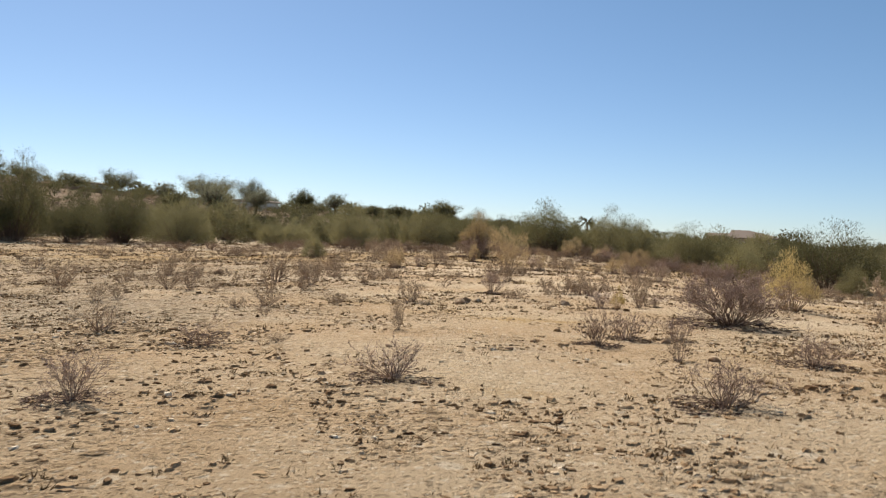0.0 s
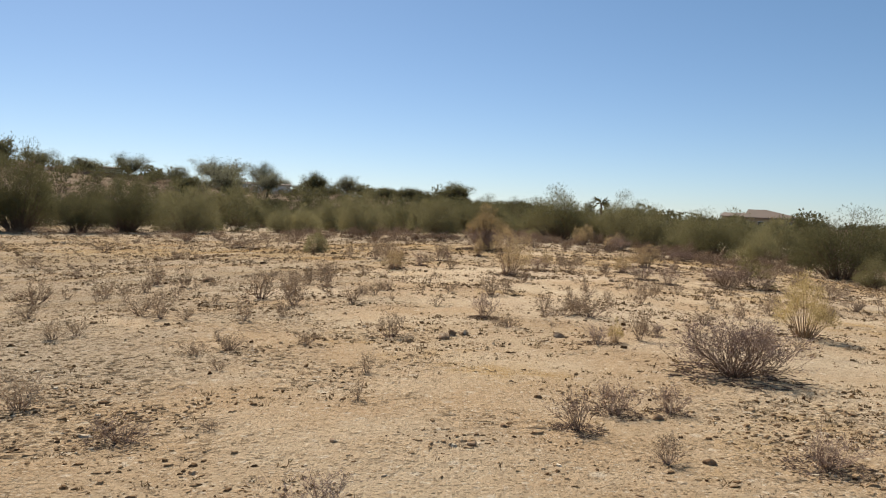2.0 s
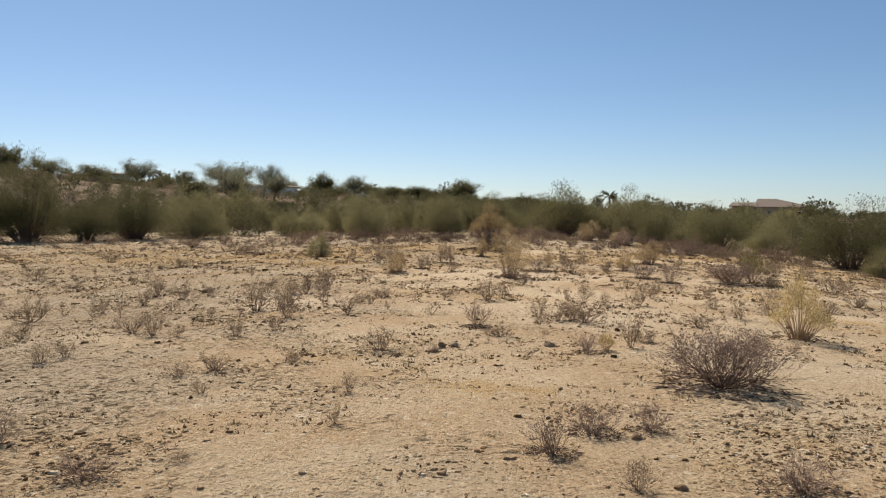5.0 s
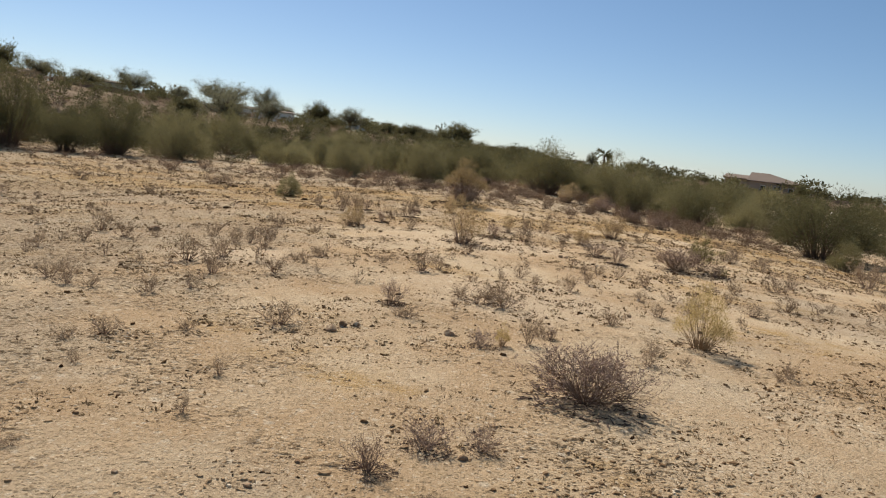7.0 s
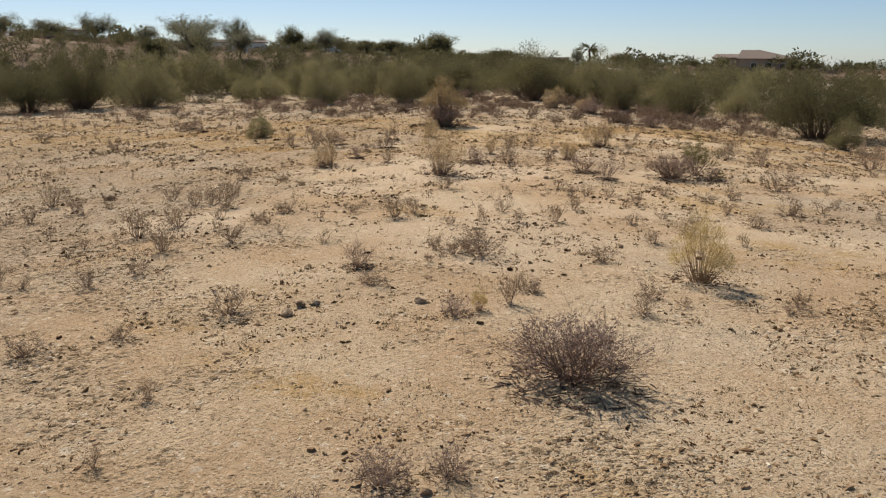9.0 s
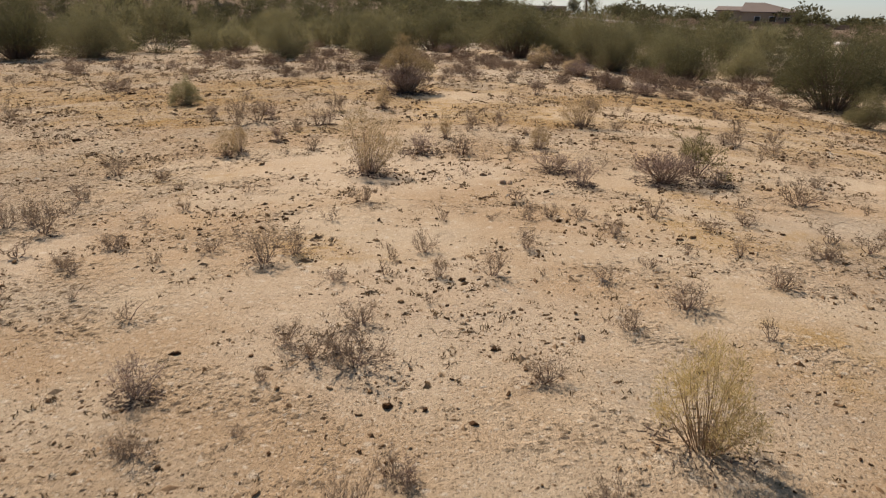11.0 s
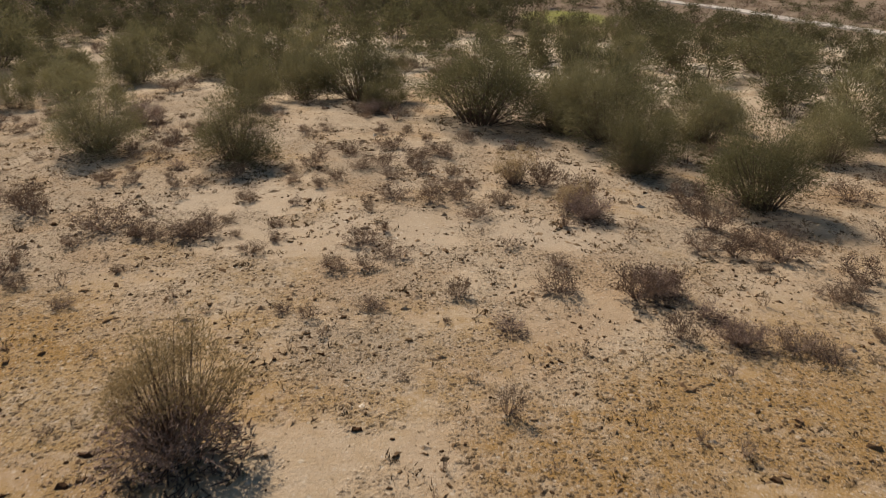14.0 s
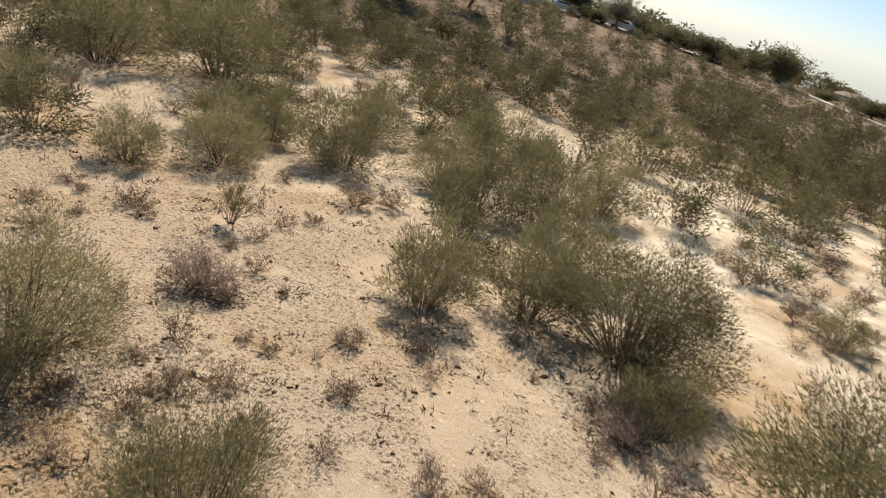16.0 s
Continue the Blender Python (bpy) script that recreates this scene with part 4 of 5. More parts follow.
rock(0.48, 11.06, 0.22, 0.15)
rock(-0.23, 6.08, 0.07, 0.05)
rock(0.71, 6.05, 0.08, 0.05)
rock(0.96, 6.54, 0.07, 0.05)
rock(2.22, 5.82, 0.09, 0.06)
small_shrub(-4.28, 10.95, 0.39, 0.27)
small_shrub(-6.04, 13.06, 0.49, 0.32)
small_shrub(-3.36, 12.43, 0.39, 0.20)
small_shrub(-15.05, 30.16, 1.15, 0.53)
small_shrub(-16.34, 39.17, 1.12, 0.57)
small_shrub(-4.42, 10.60, 0.43, 0.26)
small_shrub(-0.22, 7.41, 0.16, 0.19)
small_shrub(-0.27, 8.64, 0.20, 0.22)
small_shrub(-1.15, 6.42, 0.22, 0.09)
small_shrub(-1.73, 8.59, 0.30, 0.14)
small_shrub(-1.17, 10.30, 0.34, 0.15)
small_shrub(-1.95, 9.77, 0.53, 0.23)
small_shrub(-2.26, 9.45, 0.34, 0.15)
small_shrub(-2.81, 6.91, 0.47, 0.28)
dry_shrub(-1.60, 3.73, 0.46, 0.31)
dry_shrub(-0.12, 4.69, 0.54, 0.28)
dry_shrub(1.65, 4.04, 0.59, 0.27)
yellow_shrub(5.87, 12.65, 0.95, 0.98)
olive_shrub(2.35, 39.90, 2.35, 2.25)
dry_shrub(2.35, 39.60, 2.45, 1.15)
wash_tree(-30.60, 57.60, 5.20, 5.20)
wash_tree(-26.64, 58.19, 3.74, 2.74)
wash_tree(-33.60, 56.00, 4.80, 4.60)


# ---- the hillside behind the wash ----
def tree_kind(stems, clear, spread, per, leaf, leaf_mat):
    """A tree with a clear trunk and a spreading crown."""
    def build(name, seed):
        rng = np.random.default_rng(500 + 17 * seed + stems)
        trunk = stem(rng, (0, 0, -0.03), (0.1, 0.05, 1), clear, 0.1)
        paths, tips = [(trunk, 0.035, 0.025)], []
        for k in range(stems):
            a = 2 * math.pi * (k + rng.uniform(-0.3, 0.3)) / stems
            out = spread * math.sqrt(rng.uniform(0.05, 1))
            limb = stem(rng, trunk[-1 - (k % 2)], (math.cos(a) * out, math.sin(a) * out, rng.uniform(0.5, 1.0)), rng.uniform(0.35, 0.55), 0.16)
            paths.append((limb, 0.018, 0.007))
            for _ in range(6):
                at = limb[rng.integers(1, 5)]
                w = limb[-1] - limb[-2] + rng.normal(0, 0.1, 3)
                twig = stem(rng, at, w, rng.uniform(0.14, 0.28), 0.3)
                paths.append((twig, 0.006, 0.002))
                tips.append((twig, w))
        sv, sf = tubes(paths)
        p, w = leaf_points(rng, tips, per, 0.06)
        lv, lf = blades(p, w, leaf[0], leaf[1], rng)
        k = fit_unit(sv, lv)
        return [("trunk", raw_mesh("trunk", sv, sf, DARK_STEM, k)), ("crown", raw_mesh("crown", lv, lf, leaf_mat, k))]
    return build


UMBRELLA = make_kind("hill_tree", 4, tree_kind(16, 0.40, 1.2, 92, (0.034, 0.0056), HAZY_HILL_LEAF))
# the lighter olive leaf colours in aerial haze on these far crowns
ROUND = make_kind("hill_bush", 4, tree_kind(18, 0.16, 0.9, 64, (0.045, 0.011), OLIVE_FAR))


def hill_tree(x, y, wide, high):
    return plant("hill_tree", UMBRELLA, x, y, wide, high, "thin-crowned desert tree on the hilltop", "tree", "trees on the hill")


def hill_bush(x, y, wide, high):
    return plant("round_tree", ROUND, x, y, wide, high, "dense dark round-crowned tree on the hill", "tree", "round trees on the hill")


def crest_bush(x, y, wide, high):
    return plant("crest_bush", CREST, x, y, wide, high, "dense dusty dark-green bush on the hilltop", "bush", "bushes on the hilltop")


def palm_tree(x, y, wide, high):
    root = new("palm_tree")
    root.matrix_world = pose(x, y, float(ground_z(x, y)))
    rng = np.random.default_rng(9)
    v, f = tubes([([(0, 0, -0.1), (0.05, 0, high * 0.4), (0, 0.03, high * 0.8)], 0.22, 0.17)], 8)
    mesh_object("trunk", v, f, DARK_STEM, root)
    pts, ways = [], []
    for k in range(30):
        a, lift = rng.uniform(0, 6.28), rng.uniform(-0.5, 1.0)
        for s in np.linspace(0.1, 1, 9):
            d = np.array((math.cos(a), math.sin(a), lift - 0.9 * s * s))
            pts.append(np.array((0, 0, high * 0.8)) + d * s * wide * 0.5)
            ways.append(d + rng.normal(0, 0.4, 3))
    v, f = blades(pts, ways, wide * 0.2, wide * 0.03, rng)
    mesh_object("fronds", v, f, TREE_LEAF, root)
    return tagged(root, "palm tree with a shaggy dark crown", "palm", "trees on the hill")


def box_mesh(x0, x1, y0, y1, z0, z1):
    v = [(x0, y0, z0), (x1, y0, z0), (x1, y1, z0), (x0, y1, z0), (x0, y0, z1), (x1, y0, z1), (x1, y1, z1), (x0, y1, z1)]
    return v, [(3, 2, 1, 0), (4, 5, 6, 7), (0, 1, 5, 4), (1, 2, 6, 5), (2, 3, 7, 6), (3, 0, 4, 7)]


def box_part(name, dims, material, parent, label=""):
    v, f = box_mesh(*dims)
    return mesh_object(name, v, f, material, parent, label)


def house(x, y, turn, wide, deep, wall_high, roof_high, windows, label, walls=None, hip=0.0, fall=None):
    root = new("house")
    root.matrix_world = pose(x, y, float(ground_z(x, y)) - 0.2, 0, 0, turn)
    w, d = wide / 2, deep / 2
    box_part("wall", (-w, w, -d, d, -0.5, wall_high), walls or STUCCO, root)
    if roof_high > 0:
        o = 0.45
        e = wall_high - 0.05
        v = [(-w - o, -d - o, e), (w + o, -d - o, e), (w + o, d + o, e), (-w - o, d + o, e),
             (-w - o + hip, 0, e + roof_high), (w + o - (fall or hip), 0, e + roof_high),
             (-w - o, -d - o, e + 0.15), (w + o, -d - o, e + 0.15), (w + o, d + o, e + 0.15), (-w - o, d + o, e + 0.15)]
        f = [(0, 3, 2, 1), (0, 1, 7, 6), (1, 2, 8, 7), (2, 3, 9, 8), (3, 0, 6, 9), (6, 7, 5, 4), (8, 9, 4, 5), (7, 8, 5), (9, 6, 4)]
        mesh_object("roof", v, f, ROOF_TILE, root, "low clay-tiled roof")
    else:
        box_part("parapet", (-w - 0.1, w + 0.1, -d - 0.1, d + 0.1, wall_high - 0.05, wall_high + 0.35), walls or STUCCO, root)
    for wx, wz, ww, wh in windows:
        win = box_part("window", (wx - ww / 2 - 0.08, wx + ww / 2 + 0.08, -d - 0.06, -d + 0.1, wz - 0.08, wz + wh + 0.08), PALE_WALL, root)
        box_part("pane", (wx - ww / 2, wx + ww / 2, -d - 0.075, -d + 0.05, wz, wz + wh), GLASS, win)
    return tagged(root, label, "house", "houses on the hill")


def block_wall(x0, y0, x1, y1, high, label, material):
    """A garden wall that steps with the hill."""
    n = 15
    root = new("garden_wall")
    root.matrix_world = pose(x0, y0, float(ground_z(x0, y0)))
    z_root = float(ground_z(x0, y0))
    long = math.hypot(x1 - x0, y1 - y0)
    turn = math.atan2(y1 - y0, x1 - x0)
    for i in range(n):
        a, b = i / n, (i + 1) / n
        mx, my = x0 + (x1 - x0) * (a + b) / 2, y0 + (y1 - y0) * (a + b) / 2
        z = float(ground_z(mx, my)) - z_root
        ob = box_part("wall_section", (-long / n / 2, long / n / 2, -0.1, 0.1, -0.6, high), material, root)
        ob.matrix_local = Matrix.Translation((mx - x0, my - y0, z)) @ Matrix.Rotation(turn, 4, "Z")
        box_part("cap", (-long / n / 2, long / n / 2, -0.14, 0.14, high, high + 0.08), material, ob)
    return tagged(root, label, "wall", kind="")


def car(x, y, turn, paint, label):
    root = new("parked_car")
    root.matrix_world = pose(x, y, float(ground_z(x, y)), 0, 0, turn)
    side = [(-2.2, 0.35), (2.2, 0.35), (2.25, 0.75), (1.3, 0.95), (0.7, 1.45), (-1.1, 1.5), (-1.9, 0.98), (-2.25, 0.9)]
    n = len(side)
    v = [(px, s * (0.86 if pz < 1.2 else 0.68), pz) for s in (-1, 1) for px, pz in side]
    f = [tuple(range(n - 1, -1, -1)), tuple(range(n, 2 * n))] + [(k, (k + 1) % n, n + (k + 1) % n, n + k) for k in range(n)]
    mesh_object("body", v, f, paint, root)
    for s in (-1, 1):
        v2 = [(1.1, s * 0.84, 0.98), (0.62, s * 0.715, 1.38), (-1.0, s * 0.715, 1.42), (-1.6, s * 0.84, 1.0)]
        mesh_object("window", v2, [(0, 1, 2, 3)], GLASS, root)
        for wx in (-1.4, 1.4):
            t, tf = tubes([([(wx, s * 0.7, 0.33), (wx, s * 0.78, 0.33), (wx, s * 0.9, 0.33)], 0.33, 0.33)], 14)
            tf.append(tuple(range(28, 42)))
            mesh_object("wheel", t, tf, TYRE, root)
    return tagged(root, label, "car", "parked cars")


hill_tree(-77.4, 149.1, 7.4, 4.3)
hill_tree(-69.5, 153.0, 8.8, 3.7)
hill_tree(-62.9, 155.8, 7.1, 5.5)
hill_tree(-54.5, 158.9, 4.7, 4.0)
hill_tree(-47.1, 161.3, 11.9, 6.5)
hill_tree(-38.4, 163.5, 6.2, 6.4)
hill_tree(-33.9, 164.5, 4.1, 3.4)
hill_bush(-28.9, 170.6, 7.3, 4.9)
hill_tree(-21.3, 166.7, 5.5, 4.7)
hill_bush(-18.0, 172.1, 7.8, 3.2)
hill_bush(-12.4, 167.5, 6.9, 2.7)
hill_bush(-7.6, 167.8, 6.9, 3.0)
hill_bush(-2.9, 168.0, 6.9, 2.9)
hill_bush(1.9, 168.0, 6.3, 4.7)
hill_bush(-83.2, 146.0, 5.6, 5.6)
hill_bush(-58.5, 157.5, 5.2, 2.5)
hill_bush(14.4, 167.4, 8.2, 2.3)
hill_tree(30.5, 172.8, 2.5, 3.7)
palm_tree(31.7, 165.0, 4.0, 4.5)
hill_bush(37.8, 163.7, 5.1, 2.8)
hill_bush(42.1, 162.6, 4.5, 1.7)
hill_bush(46.4, 161.5, 3.9, 1.3)
hill_bush(51.0, 160.1, 4.4, 2.0)
hill_bush(56.0, 158.4, 3.1, 2.6)
hill_bush(68.2, 153.5, 3.7, 2.7)
hill_tree(-35.6, 128.0, 8.5, 5.6)
hill_tree(-31.2, 136.5, 5.8, 4.6)
hill_bush(-42.5, 129.0, 5.0, 3.4)
hill_bush(8.5, 167.8, 4.1, 1.3)
hill_bush(-24.8, 166.2, 5.5, 2.0)
hill_bush(-72.7, 151.5, 5.0, 1.6)

house(70.4, 172.2, -22, 11.0, 8.0, 2.9, 1.9, [(-2.6, 1.0, 1.0, 1.1), (0.2, 0.9, 1.2, 1.2), (2.9, 1.0, 0.9, 1.0)], "tan stucco house with a low clay-tiled roof on the hill", hip=0.6, fall=7.6)
house(63.0, 175.2, -22, 5.0, 6.0, 2.9, 0.9, [(-1.0, 0.9, 1.0, 1.1)], "tan stucco house with a tiled roof beside another", hip=0.5)
house(34.4, 257.0, -8, 15.0, 9.0, 4.8, 0.0, [(-4.6, 3.4, 1.6, 1.1), (0.5, 3.4, 1.6, 1.1), (5.0, 3.4, 1.4, 1.1)], "long flat-roofed tan building behind bushes")
house(12.6, 187.0, -4, 5.0, 6.0, 1.2, 0.7, [(0.6, 0.2, 0.8, 0.7)], "white-walled house with a low roof", PALE_WALL, 1.2)
house(-38.6, 163.0, 14, 11.5, 6.0, 2.1, 0.6, [(-3.0, 0.5, 1.2, 0.8), (1.0, 0.5, 1.4, 0.8), (4.0, 0.5, 1.0, 0.8)], "white-walled low house behind thin trees", PALE_WALL, 1.0)
house(-68.0, 157.5, 25, 6.0, 5.0, 2.3, 0.5, [(-1.2, 0.5, 1.0, 0.7), (1.4, 0.5, 1.0, 0.7)], "white-walled low house on the hilltop", PALE_WALL, 0.8)
house(-82.0, 152.0, 28, 7.0, 5.0, 1.6, 0.6, [(0.5, 0.5, 1.2, 0.7)], "pale low house half hidden by trees", PALE_WALL, 0.8)
block_wall(-72.9, 144.0, -50.5, 153.0, 0.9, "long brown block wall on the hilltop", BLOCK_WALL)
block_wall(58.5, 163.5, 78.0, 155.5, 0.8, "brown block wall below the tan house", BLOCK_WALL)
car(-34.2, 168.2, 12, WHITE_PAINT, "white car parked beside the hill road")
car(-30.0, 169.2, 8, WHITE_PAINT, "white car parked beside the hill road")
car(-25.4, 169.5, 3, DARK_PAINT, "dark car parked beside the hill road")
car(-20.6, 169.2, -3, WHITE_PAINT, "white car parked beside the hill road")

crest = random.Random(77)
for k in range(44):
    turn, r = -34 + 34 * (k + crest.uniform(-0.4, 0.4)) / 44, crest.uniform(158, 176)
    if abs(turn + 13.3) > 1.6 and not -12.5 < turn < -6.5:
        crest_bush(r * math.sin(radians(turn)), r * math.cos(radians(turn)), crest.uniform(2.6, 5.0), crest.uniform(1.6, 3.0))

for k in range(7):
    turn = (4.6, 5.2, 5.7, 9.5, 10.0, 10.6, 11.3)[k]
    crest_bush(175 * math.sin(radians(turn)), 175 * math.cos(radians(turn)), crest.uniform(2.6, 4.4), crest.uniform(1.3, 2.0))

for k in range(7):
    turn = 18.4 + 0.95 * k
    crest_bush(163 * math.sin(radians(turn)), 163 * math.cos(radians(turn)), crest.uniform(2.4, 4.2), crest.uniform(0.8, 1.3))

# ---- the thicket along the wash, thinning up the slope ----
fill = random.Random(21)
TAKEN = [(o.matrix_world.translation.x, o.matrix_world.translation.y, o.matrix_world.to_scale().x) for o in scene.objects
         if o.parent is None and o.type == "EMPTY"]


def free(x, y, wide, share=0.45):
    return all(math.hypot(x - a, y - b) > share * (min(w, 8) + wide) for a, b, w in TAKEN)


FAR_BUSHES = []
for _ in range(4400):
    turn, r = fill.uniform(-54, 42), fill.uniform(60, 158)
    x, y = r * math.sin(radians(turn)), r * math.cos(radians(turn))
    if y < 68 - 0.9 * max(0, x - 8) - 0.35 * max(0, -x - 14):
        continue
    dense = 0.5 + 0.5 * noise.noise(Vector((x * 0.035, y * 0.05, 3.0)))
    slope = 1.0 - 0.4 * min(1.0, max(0.0, (r - 128) / 22)) * (turn < 14)
    if turn > 10 and r > 122:
        slope *= 0.16
    if turn < -12 and r > 126:
        slope *= 0.4
    if road_gap(x, y) < (9 if turn > 0 else 4):
        continue
    if r < 108:
        slope *= 0.62
    if r < 112 and -40 < x < 17:
        slope *= 0.7
    lane = abs(x - 6 + 0.62 * (y - 78)) if 66 < y < 104 else 99
    if lane < 4.2:
        continue
    if 104 < r < 128 and -16 < turn < 10:
        slope = 1.6
    if fill.random() > (0.35 + dense) * slope:
        continue
    wide = fill.uniform(2.0, 5.0) * (0.7 if r < 72 else 1.0) * (0.75 if r > 135 else 1.25 if r > 104 else 1.0)
    if math.hypot((x - 23.5) / 7, (y - 121) / 8) < 1 or not free(x, y, wide, 0.36 if r < 100 else 0.38 if r < 130 else 0.32):
        continue
    TAKEN.append((x, y, wide))
    pick = fill.random()
    if r > 108:
        FAR_BUSHES.append((x, y, wide, min(wide * fill.uniform(0.6, 0.8), 1.9 if r > 132 else 2.1 if turn > 14 else 2.4 if turn > 5 else 3.6)))
        continue
    (far_bush if pick < 0.8 or r > 80 else wash_tree)(x, y, wide, min(wide * fill.uniform(0.55, 0.75), 2.3))

FAR_TREES = []
for k in range(260):
    turn, r = fill.uniform(-55, 40), fill.uniform(176, 212) if k < 200 else fill.uniform(212, 420)
    wide = fill.uniform(4.5, 8.5)
    if r < 275 and abs(turn - 7.6) < 0.9 or r < 200 and any(abs(turn - a) < 2.3 for a in (-28, -23.3, -13.2, 3.9, 7.6, 21)):
        continue
    FAR_TREES.append((r * math.sin(radians(turn)), r * math.cos(radians(turn)), wide, wide * fill.uniform(0.4, 0.6)))
FAR_WOODS = []
for _ in range(140):
    turn, r = fill.uniform(-50, 44), fill.uniform(200, 330)
    wide = fill.uniform(6, 12)
    if r < 275 and abs(turn - 7.6) < 0.9:
        continue
    FAR_WOODS.append((r * math.sin(radians(turn)), r * math.cos(radians(turn)), wide, fill.uniform(2.5, 4.5)))
FAR_SHRUBS, FLAT_SHRUBS, WASH_SHRUBS = [], [], []
for k in range(1500):
    turn, r = fill.uniform(-55, 36 if k < 760 else -10), fill.uniform(112, 190)
    x, y = r * math.sin(radians(turn)), r * math.cos(radians(turn))
    wide = fill.uniform(0.6, 1.5)
    if free(x, y, wide, 0.4):
        TAKEN.append((x, y, wide))
        FAR_SHRUBS.append((x, y, wide * 1.7, wide * 0.9))

# low grey mounds along the foot of the thicket
for k in range(110):
    x = fill.uniform(-30, 30)
    y = 57.5 - 0.55 * max(0, x - 6) - 0.1 * max(0, -x - 6) + fill.uniform(-3.0, 3.0)
    wide = fill.uniform(0.8, 1.7)
    if not -4 < x < 13 and free(x, y, wide, 0.4):
        TAKEN.append((x, y, wide))
        WASH_SHRUBS.append((x, y, wide, wide * fill.uniform(0.38, 0.5)))

# bushes on the bank above the road
for _ in range(420):
    turn, r = fill.uniform(-6, 34), fill.uniform(112, 196)
    x, y = r * math.sin(radians(turn)), r * math.cos(radians(turn))
    wide = fill.uniform(1.6, 3.6)
    inner = road_gap(x * 0.985, y * 0.985)
    if 3.5 < road_gap(x, y) < 15 and inner < road_gap(x, y) and free(x, y, wide, 0.3):
        TAKEN.append((x, y, wide))
        FAR_BUSHES.append((x, y, wide, wide * fill.uniform(0.4, 0.6) * (0.6 if turn > 17 else 1.0)))

# brown dead shrubs on the sand of the wash
for _ in range(150):
    x, y = fill.uniform(-8, 26), fill.uniform(58, 90)
    wide = fill.uniform(0.7, 1.6)
    if free(x, y, wide, 0.42):
        TAKEN.append((x, y, wide))
        WASH_SHRUBS.append((x, y, wide, wide * fill.uniform(0.45, 0.7)))

# scattered small shrubs on the flat, besides those set out above
for _ in range(1100):
    x, y = fill.uniform(-26, 26), 15 + 49 * fill.random() ** 1.4
    inside = abs(x - 1) < 0.62 * (y + 2)
    if not inside or (y < 62 and abs(x - 2) < 0.2 * y and fill.random() < 0.6):
        continue
    wide = fill.uniform(0.12, 0.42) * (1.0 if y < 45 else 1.6)
    if free(x, y, wide, 0.6):
        TAKEN.append((x, y, wide))
        FLAT_SHRUBS.append((x, y, wide, wide * fill.uniform(0.5, 0.8)))


def joined_shrubs(name, spots, label, kinds, category):
    """Shrubs past counting: one mesh of many low twiggy plants."""
    rng = np.random.default_rng(31)
    verts, faces, slots, start = [], [], [], 0
    for x, y, wide, high in spots:
        for k, (_, me) in enumerate(kinds[int(rng.integers(len(kinds)))]):
            v = np.empty(len(me.vertices) * 3)
            me.vertices.foreach_get("co", v)
            v = v.reshape(-1, 3) * (wide, wide, high)
            a = rng.uniform(0, 6.28)
            c, s = math.cos(a), math.sin(a)
            v = np.stack([v[:, 0] * c - v[:, 1] * s + x, v[:, 0] * s + v[:, 1] * c + y, v[:, 2] + float(ground_z(x, y)) - 0.01], -1)
            verts += v.tolist()
            faces += [tuple(start + i for i in p.vertices) for p in me.polygons]
            slots += [k] * len(me.polygons)
            start += len(v)
    ob = mesh_object(name, verts, faces, kinds[0][0][1].materials[0])
    ob.data.materials.append(kinds[0][1][1].materials[0])
    ob.data.polygons.foreach_set("material_index", slots)
    tagged(ob, label, category, kind="stuff")


joined_shrubs("hillside_scrub", FAR_SHRUBS, "low dry scrub dotted over the hillside", TINY, "shrubs")
joined_shrubs("wash_scrub", WASH_SHRUBS, "dry brown shrubs dotted over the sand of the wash", SCRUB, "shrubs")
joined_shrubs("low_scrub", FLAT_SHRUBS, "tiny dry shrubs scattered over the gravel flat", TINY, "shrubs")
joined_shrubs("wash_thicket", [b for b in FAR_BUSHES if math.hypot(b[0], b[1]) < 127], "grey-green bushes crowding the far bank of the wash", MID_FAR, "bushes")
joined_shrubs("far_thicket", [b for b in FAR_BUSHES if math.hypot(b[0], b[1]) >= 127], "distant grey-green bushes at the foot of the hill", LEAST_GREEN, "bushes")
joined_shrubs("far_woods", FAR_WOODS, "distant dusty trees beyond the hilltop", DISTANT, "trees")
joined_shrubs("far_trees", FAR_TREES, "distant dark trees on the plateau", DISTANT, "trees")


# ---- loose stones and dead weeds ----
def scatter(count, seed, deep):
    """Places on the flat that the way passes, closer together where it begins."""
    rng = np.random.default_rng(seed)
    y = deep * rng.uniform(0, 1, count * 3) ** 1.35 - 0.2
    x = rng.uniform(-1, 1, count * 3) * (0.66 * y + 3.5) + 1.2
    lump = np.sin(x * 0.9 + 1.3) * np.sin(y * 0.7) + np.sin(x * 2.3) * np.sin(y * 1.9 + 2) + rng.uniform(-1.4, 1.4, count * 3)
    keep = np.argsort(-lump)[: count]
    return x[keep], y[keep], rng


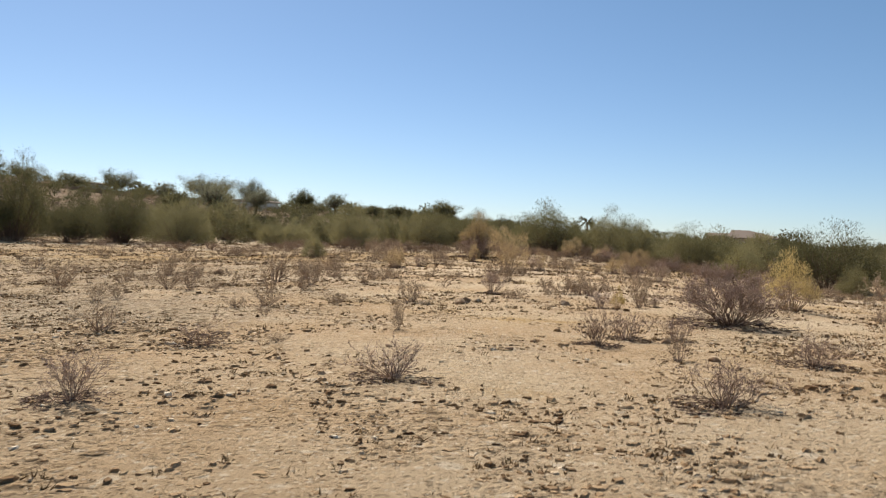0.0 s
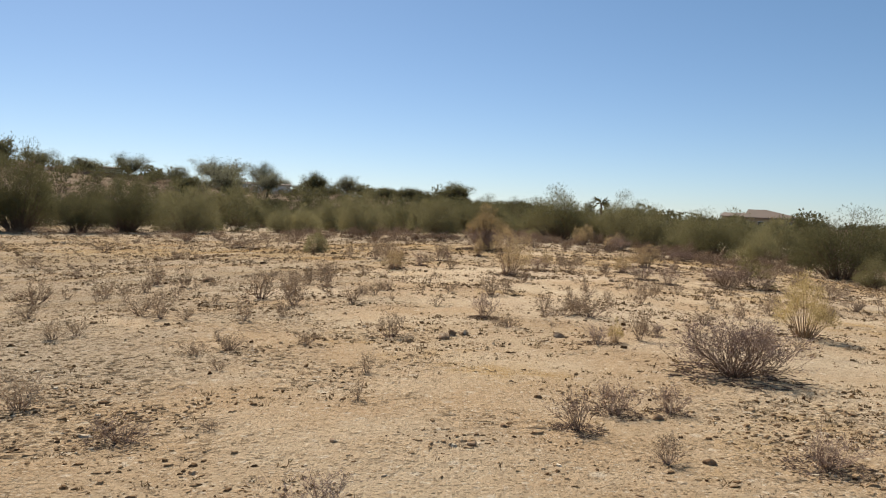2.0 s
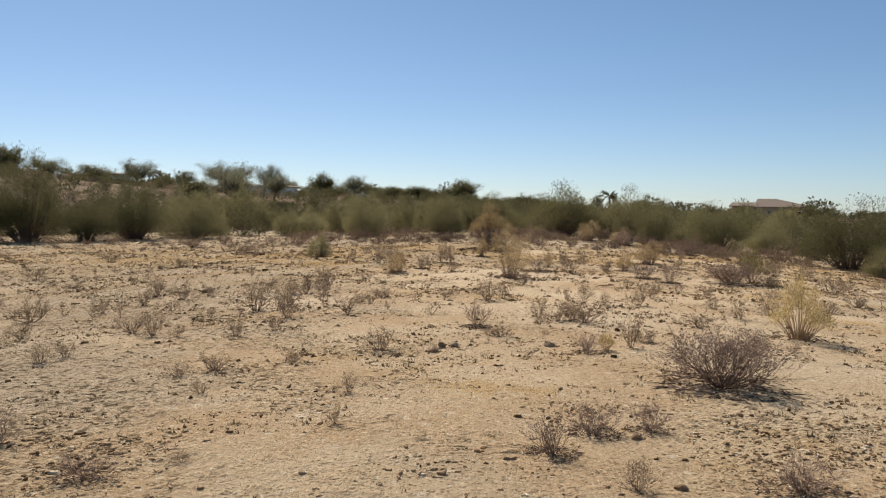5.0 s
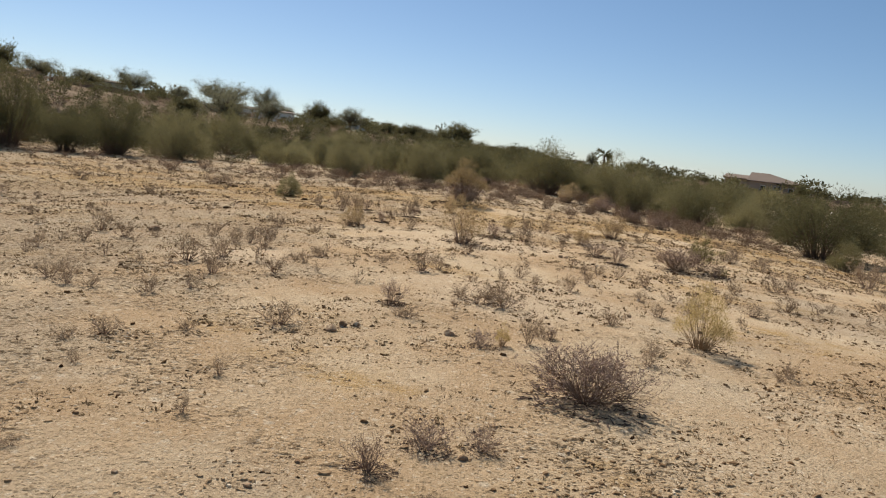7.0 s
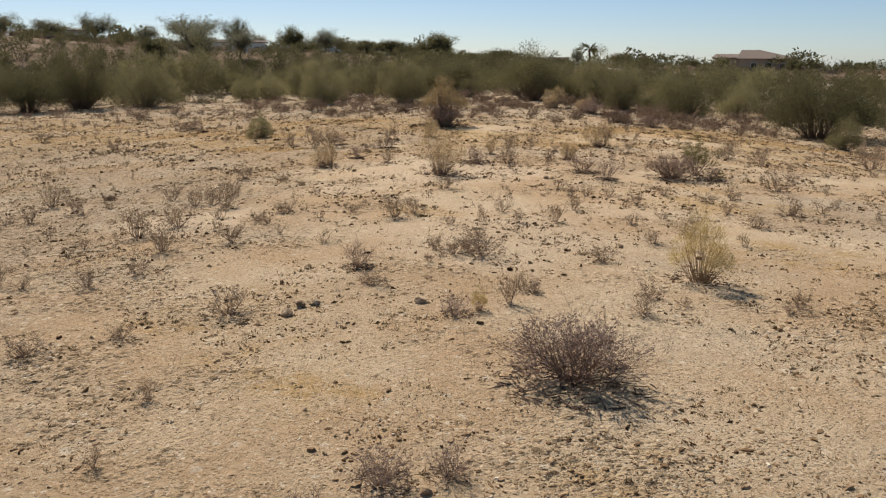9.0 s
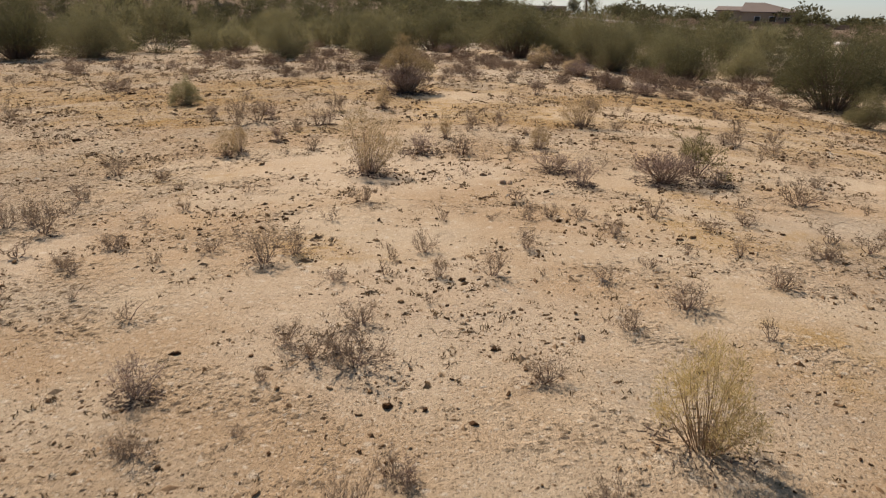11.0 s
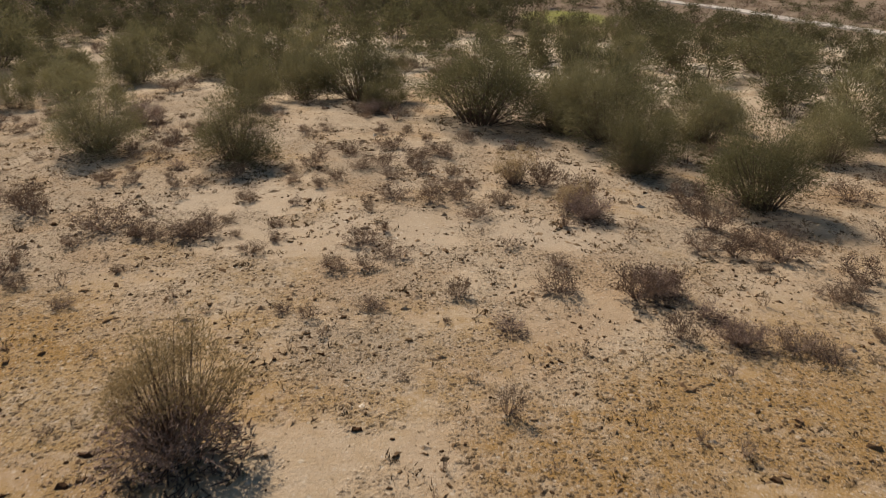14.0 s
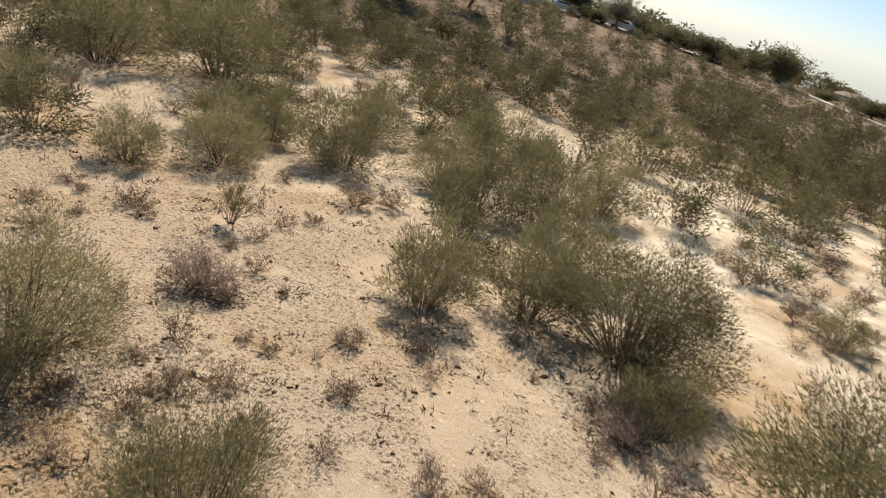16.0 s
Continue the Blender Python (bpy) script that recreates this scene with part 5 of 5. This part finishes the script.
def build_pebbles():
    """Flattened many-sided stones, half sunk in the soil, and finer crumbs where the way begins."""
    x, y, rng = scatter(44000, 8, 62.0)
    fx, fy, _ = scatter(27000, 19, 24.0)
    x, y = np.concatenate([x, fx]), np.concatenate([y, fy])
    fine = np.arange(len(x)) >= 44000
    near = y < 8
    z = ground_z(x, y)
    size = np.clip(rng.lognormal(-4.0, 0.6, len(x)), 0.006, 0.07) * (0.36 + y / 24)
    size = np.where(fine, np.clip(rng.lognormal(-4.35, 0.5, len(x)), 0.006, 0.035) * (0.75 + y / 40), size)
    ring = np.linspace(0, 2 * math.pi, 5, endpoint=False)
    low = np.stack([np.cos(ring), np.sin(ring) * 0.8, 0 * ring - 0.15], -1)
    high = np.stack([0.6 * np.cos(ring + 0.4), 0.5 * np.sin(ring + 0.4), 0 * ring + 0.42], -1)
    full = np.concatenate([low, high])
    ring = np.linspace(0, 2 * math.pi, 4, endpoint=False)
    cap = np.concatenate([np.stack([np.cos(ring), np.sin(ring) * 0.8, 0 * ring - 0.15], -1), [(0.1, 0.05, 0.5)]])
    full_faces = [(k, (k + 1) % 5, 5 + (k + 1) % 5, 5 + k) for k in range(5)] + [(5, 6, 7, 8, 9)]
    cap_faces = [(k, (k + 1) % 4, 4) for k in range(4)]
    verts, faces, start = [], [], 0
    for pick, shape, shape_faces in ((near, full, full_faces), (~near, cap, cap_faces)):
        n, m = int(pick.sum()), len(shape)
        turn = rng.uniform(0, 6.28, n)
        c, s = np.cos(turn)[:, None], np.sin(turn)[:, None]
        v = shape[None] * (1 + rng.uniform(-0.3, 0.3, (n, m, 1))) * size[pick][:, None, None]
        v = v * np.stack([rng.uniform(0.8, 1.7, n), rng.uniform(0.7, 1.1, n), rng.uniform(0.5, 1.1, n)], -1)[:, None, :]
        v = np.stack([v[..., 0] * c - v[..., 1] * s + x[pick][:, None], v[..., 0] * s + v[..., 1] * c + y[pick][:, None],
                      v[..., 2] + z[pick][:, None]], -1)
        verts += v.reshape(-1, 3).tolist()
        for i in range(n):
            faces += [tuple(start + i * m + q for q in f) for f in shape_faces]
        start += n * m
    ob = mesh_object("pebbles", verts, faces, STONE)
    tagged(ob, "loose brown and pale pebbles strewn over the soil", "pebbles", kind="stuff")


def build_weeds():
    x, y, rng = scatter(10000, 15, 74.0)
    z = ground_z(x, y)
    n = 11
    big = rng.uniform(0.014, 0.036, len(x)) * (0.6 + y / 18)
    px = np.repeat(x, n) + rng.normal(0, 1, len(x) * n) * np.repeat(big, n) * 0.8
    py = np.repeat(y, n) + rng.normal(0, 1, len(x) * n) * np.repeat(big, n) * 0.8
    ways = rng.normal(0, 0.8, (len(x) * n, 3)) + np.array((0, 0, 0.35))
    ways[:, 2] = np.abs(ways[:, 2])
    v, f = blades(np.stack([px, py, np.repeat(z, n) - 0.003], -1), ways, 1.0, 0.11, rng)
    v = np.array(v).reshape(-1, 3, 3)
    root = v[:, :2, :].mean(1, keepdims=True)
    v = root + (v - root) * np.repeat(big, n)[:, None, None] * 1.3
    ob = mesh_object("dead_weeds", v.reshape(-1, 3).tolist(), f, WEED)
    tagged(ob, "low clumps of dead brown weeds on the soil", "weeds", kind="stuff")


def build_clods():
    """Dark crumbling clods and knots of dead roots, dotted over the flat."""
    x, y, rng = scatter(15000, 27, 80.0)
    keep = y > 3.0
    x, y = x[keep], y[keep]
    z = ground_z(x, y)
    size = np.clip(rng.lognormal(-3.7, 0.42, len(x)), 0.012, 0.07) * np.clip(0.2 + y / 26, 0.3, 1.5)
    ring = np.linspace(0, 2 * math.pi, 5, endpoint=False)
    shape = np.concatenate([np.stack([np.cos(ring), 0.8 * np.sin(ring), 0 * ring - 0.2], -1),
                            np.stack([0.55 * np.cos(ring + 0.5), 0.5 * np.sin(ring + 0.5), 0 * ring + 0.6], -1)])
    sides = [(k, (k + 1) % 5, 5 + (k + 1) % 5, 5 + k) for k in range(5)] + [(5, 6, 7, 8, 9)]
    turn = rng.uniform(0, 6.28, len(x))
    c, s = np.cos(turn)[:, None], np.sin(turn)[:, None]
    v = shape[None] * (1 + rng.uniform(-0.4, 0.4, (len(x), 10, 1))) * size[:, None, None]
    v = v * np.stack([rng.uniform(0.8, 1.8, len(x)), rng.uniform(0.6, 1.1, len(x)), rng.uniform(0.6, 1.2, len(x))], -1)[:, None, :]
    v = np.stack([v[..., 0] * c - v[..., 1] * s + x[:, None], v[..., 0] * s + v[..., 1] * c + y[:, None], v[..., 2] + z[:, None]], -1)
    faces = [tuple(10 * i + q for q in f) for i in range(len(x)) for f in sides]
    ob = mesh_object("clods", v.reshape(-1, 3).tolist(), faces, CLOD)
    tagged(ob, "dark brown crumbly clods dotted over the soil", "clods", kind="stuff")


build_pebbles()
build_clods()
build_weeds()
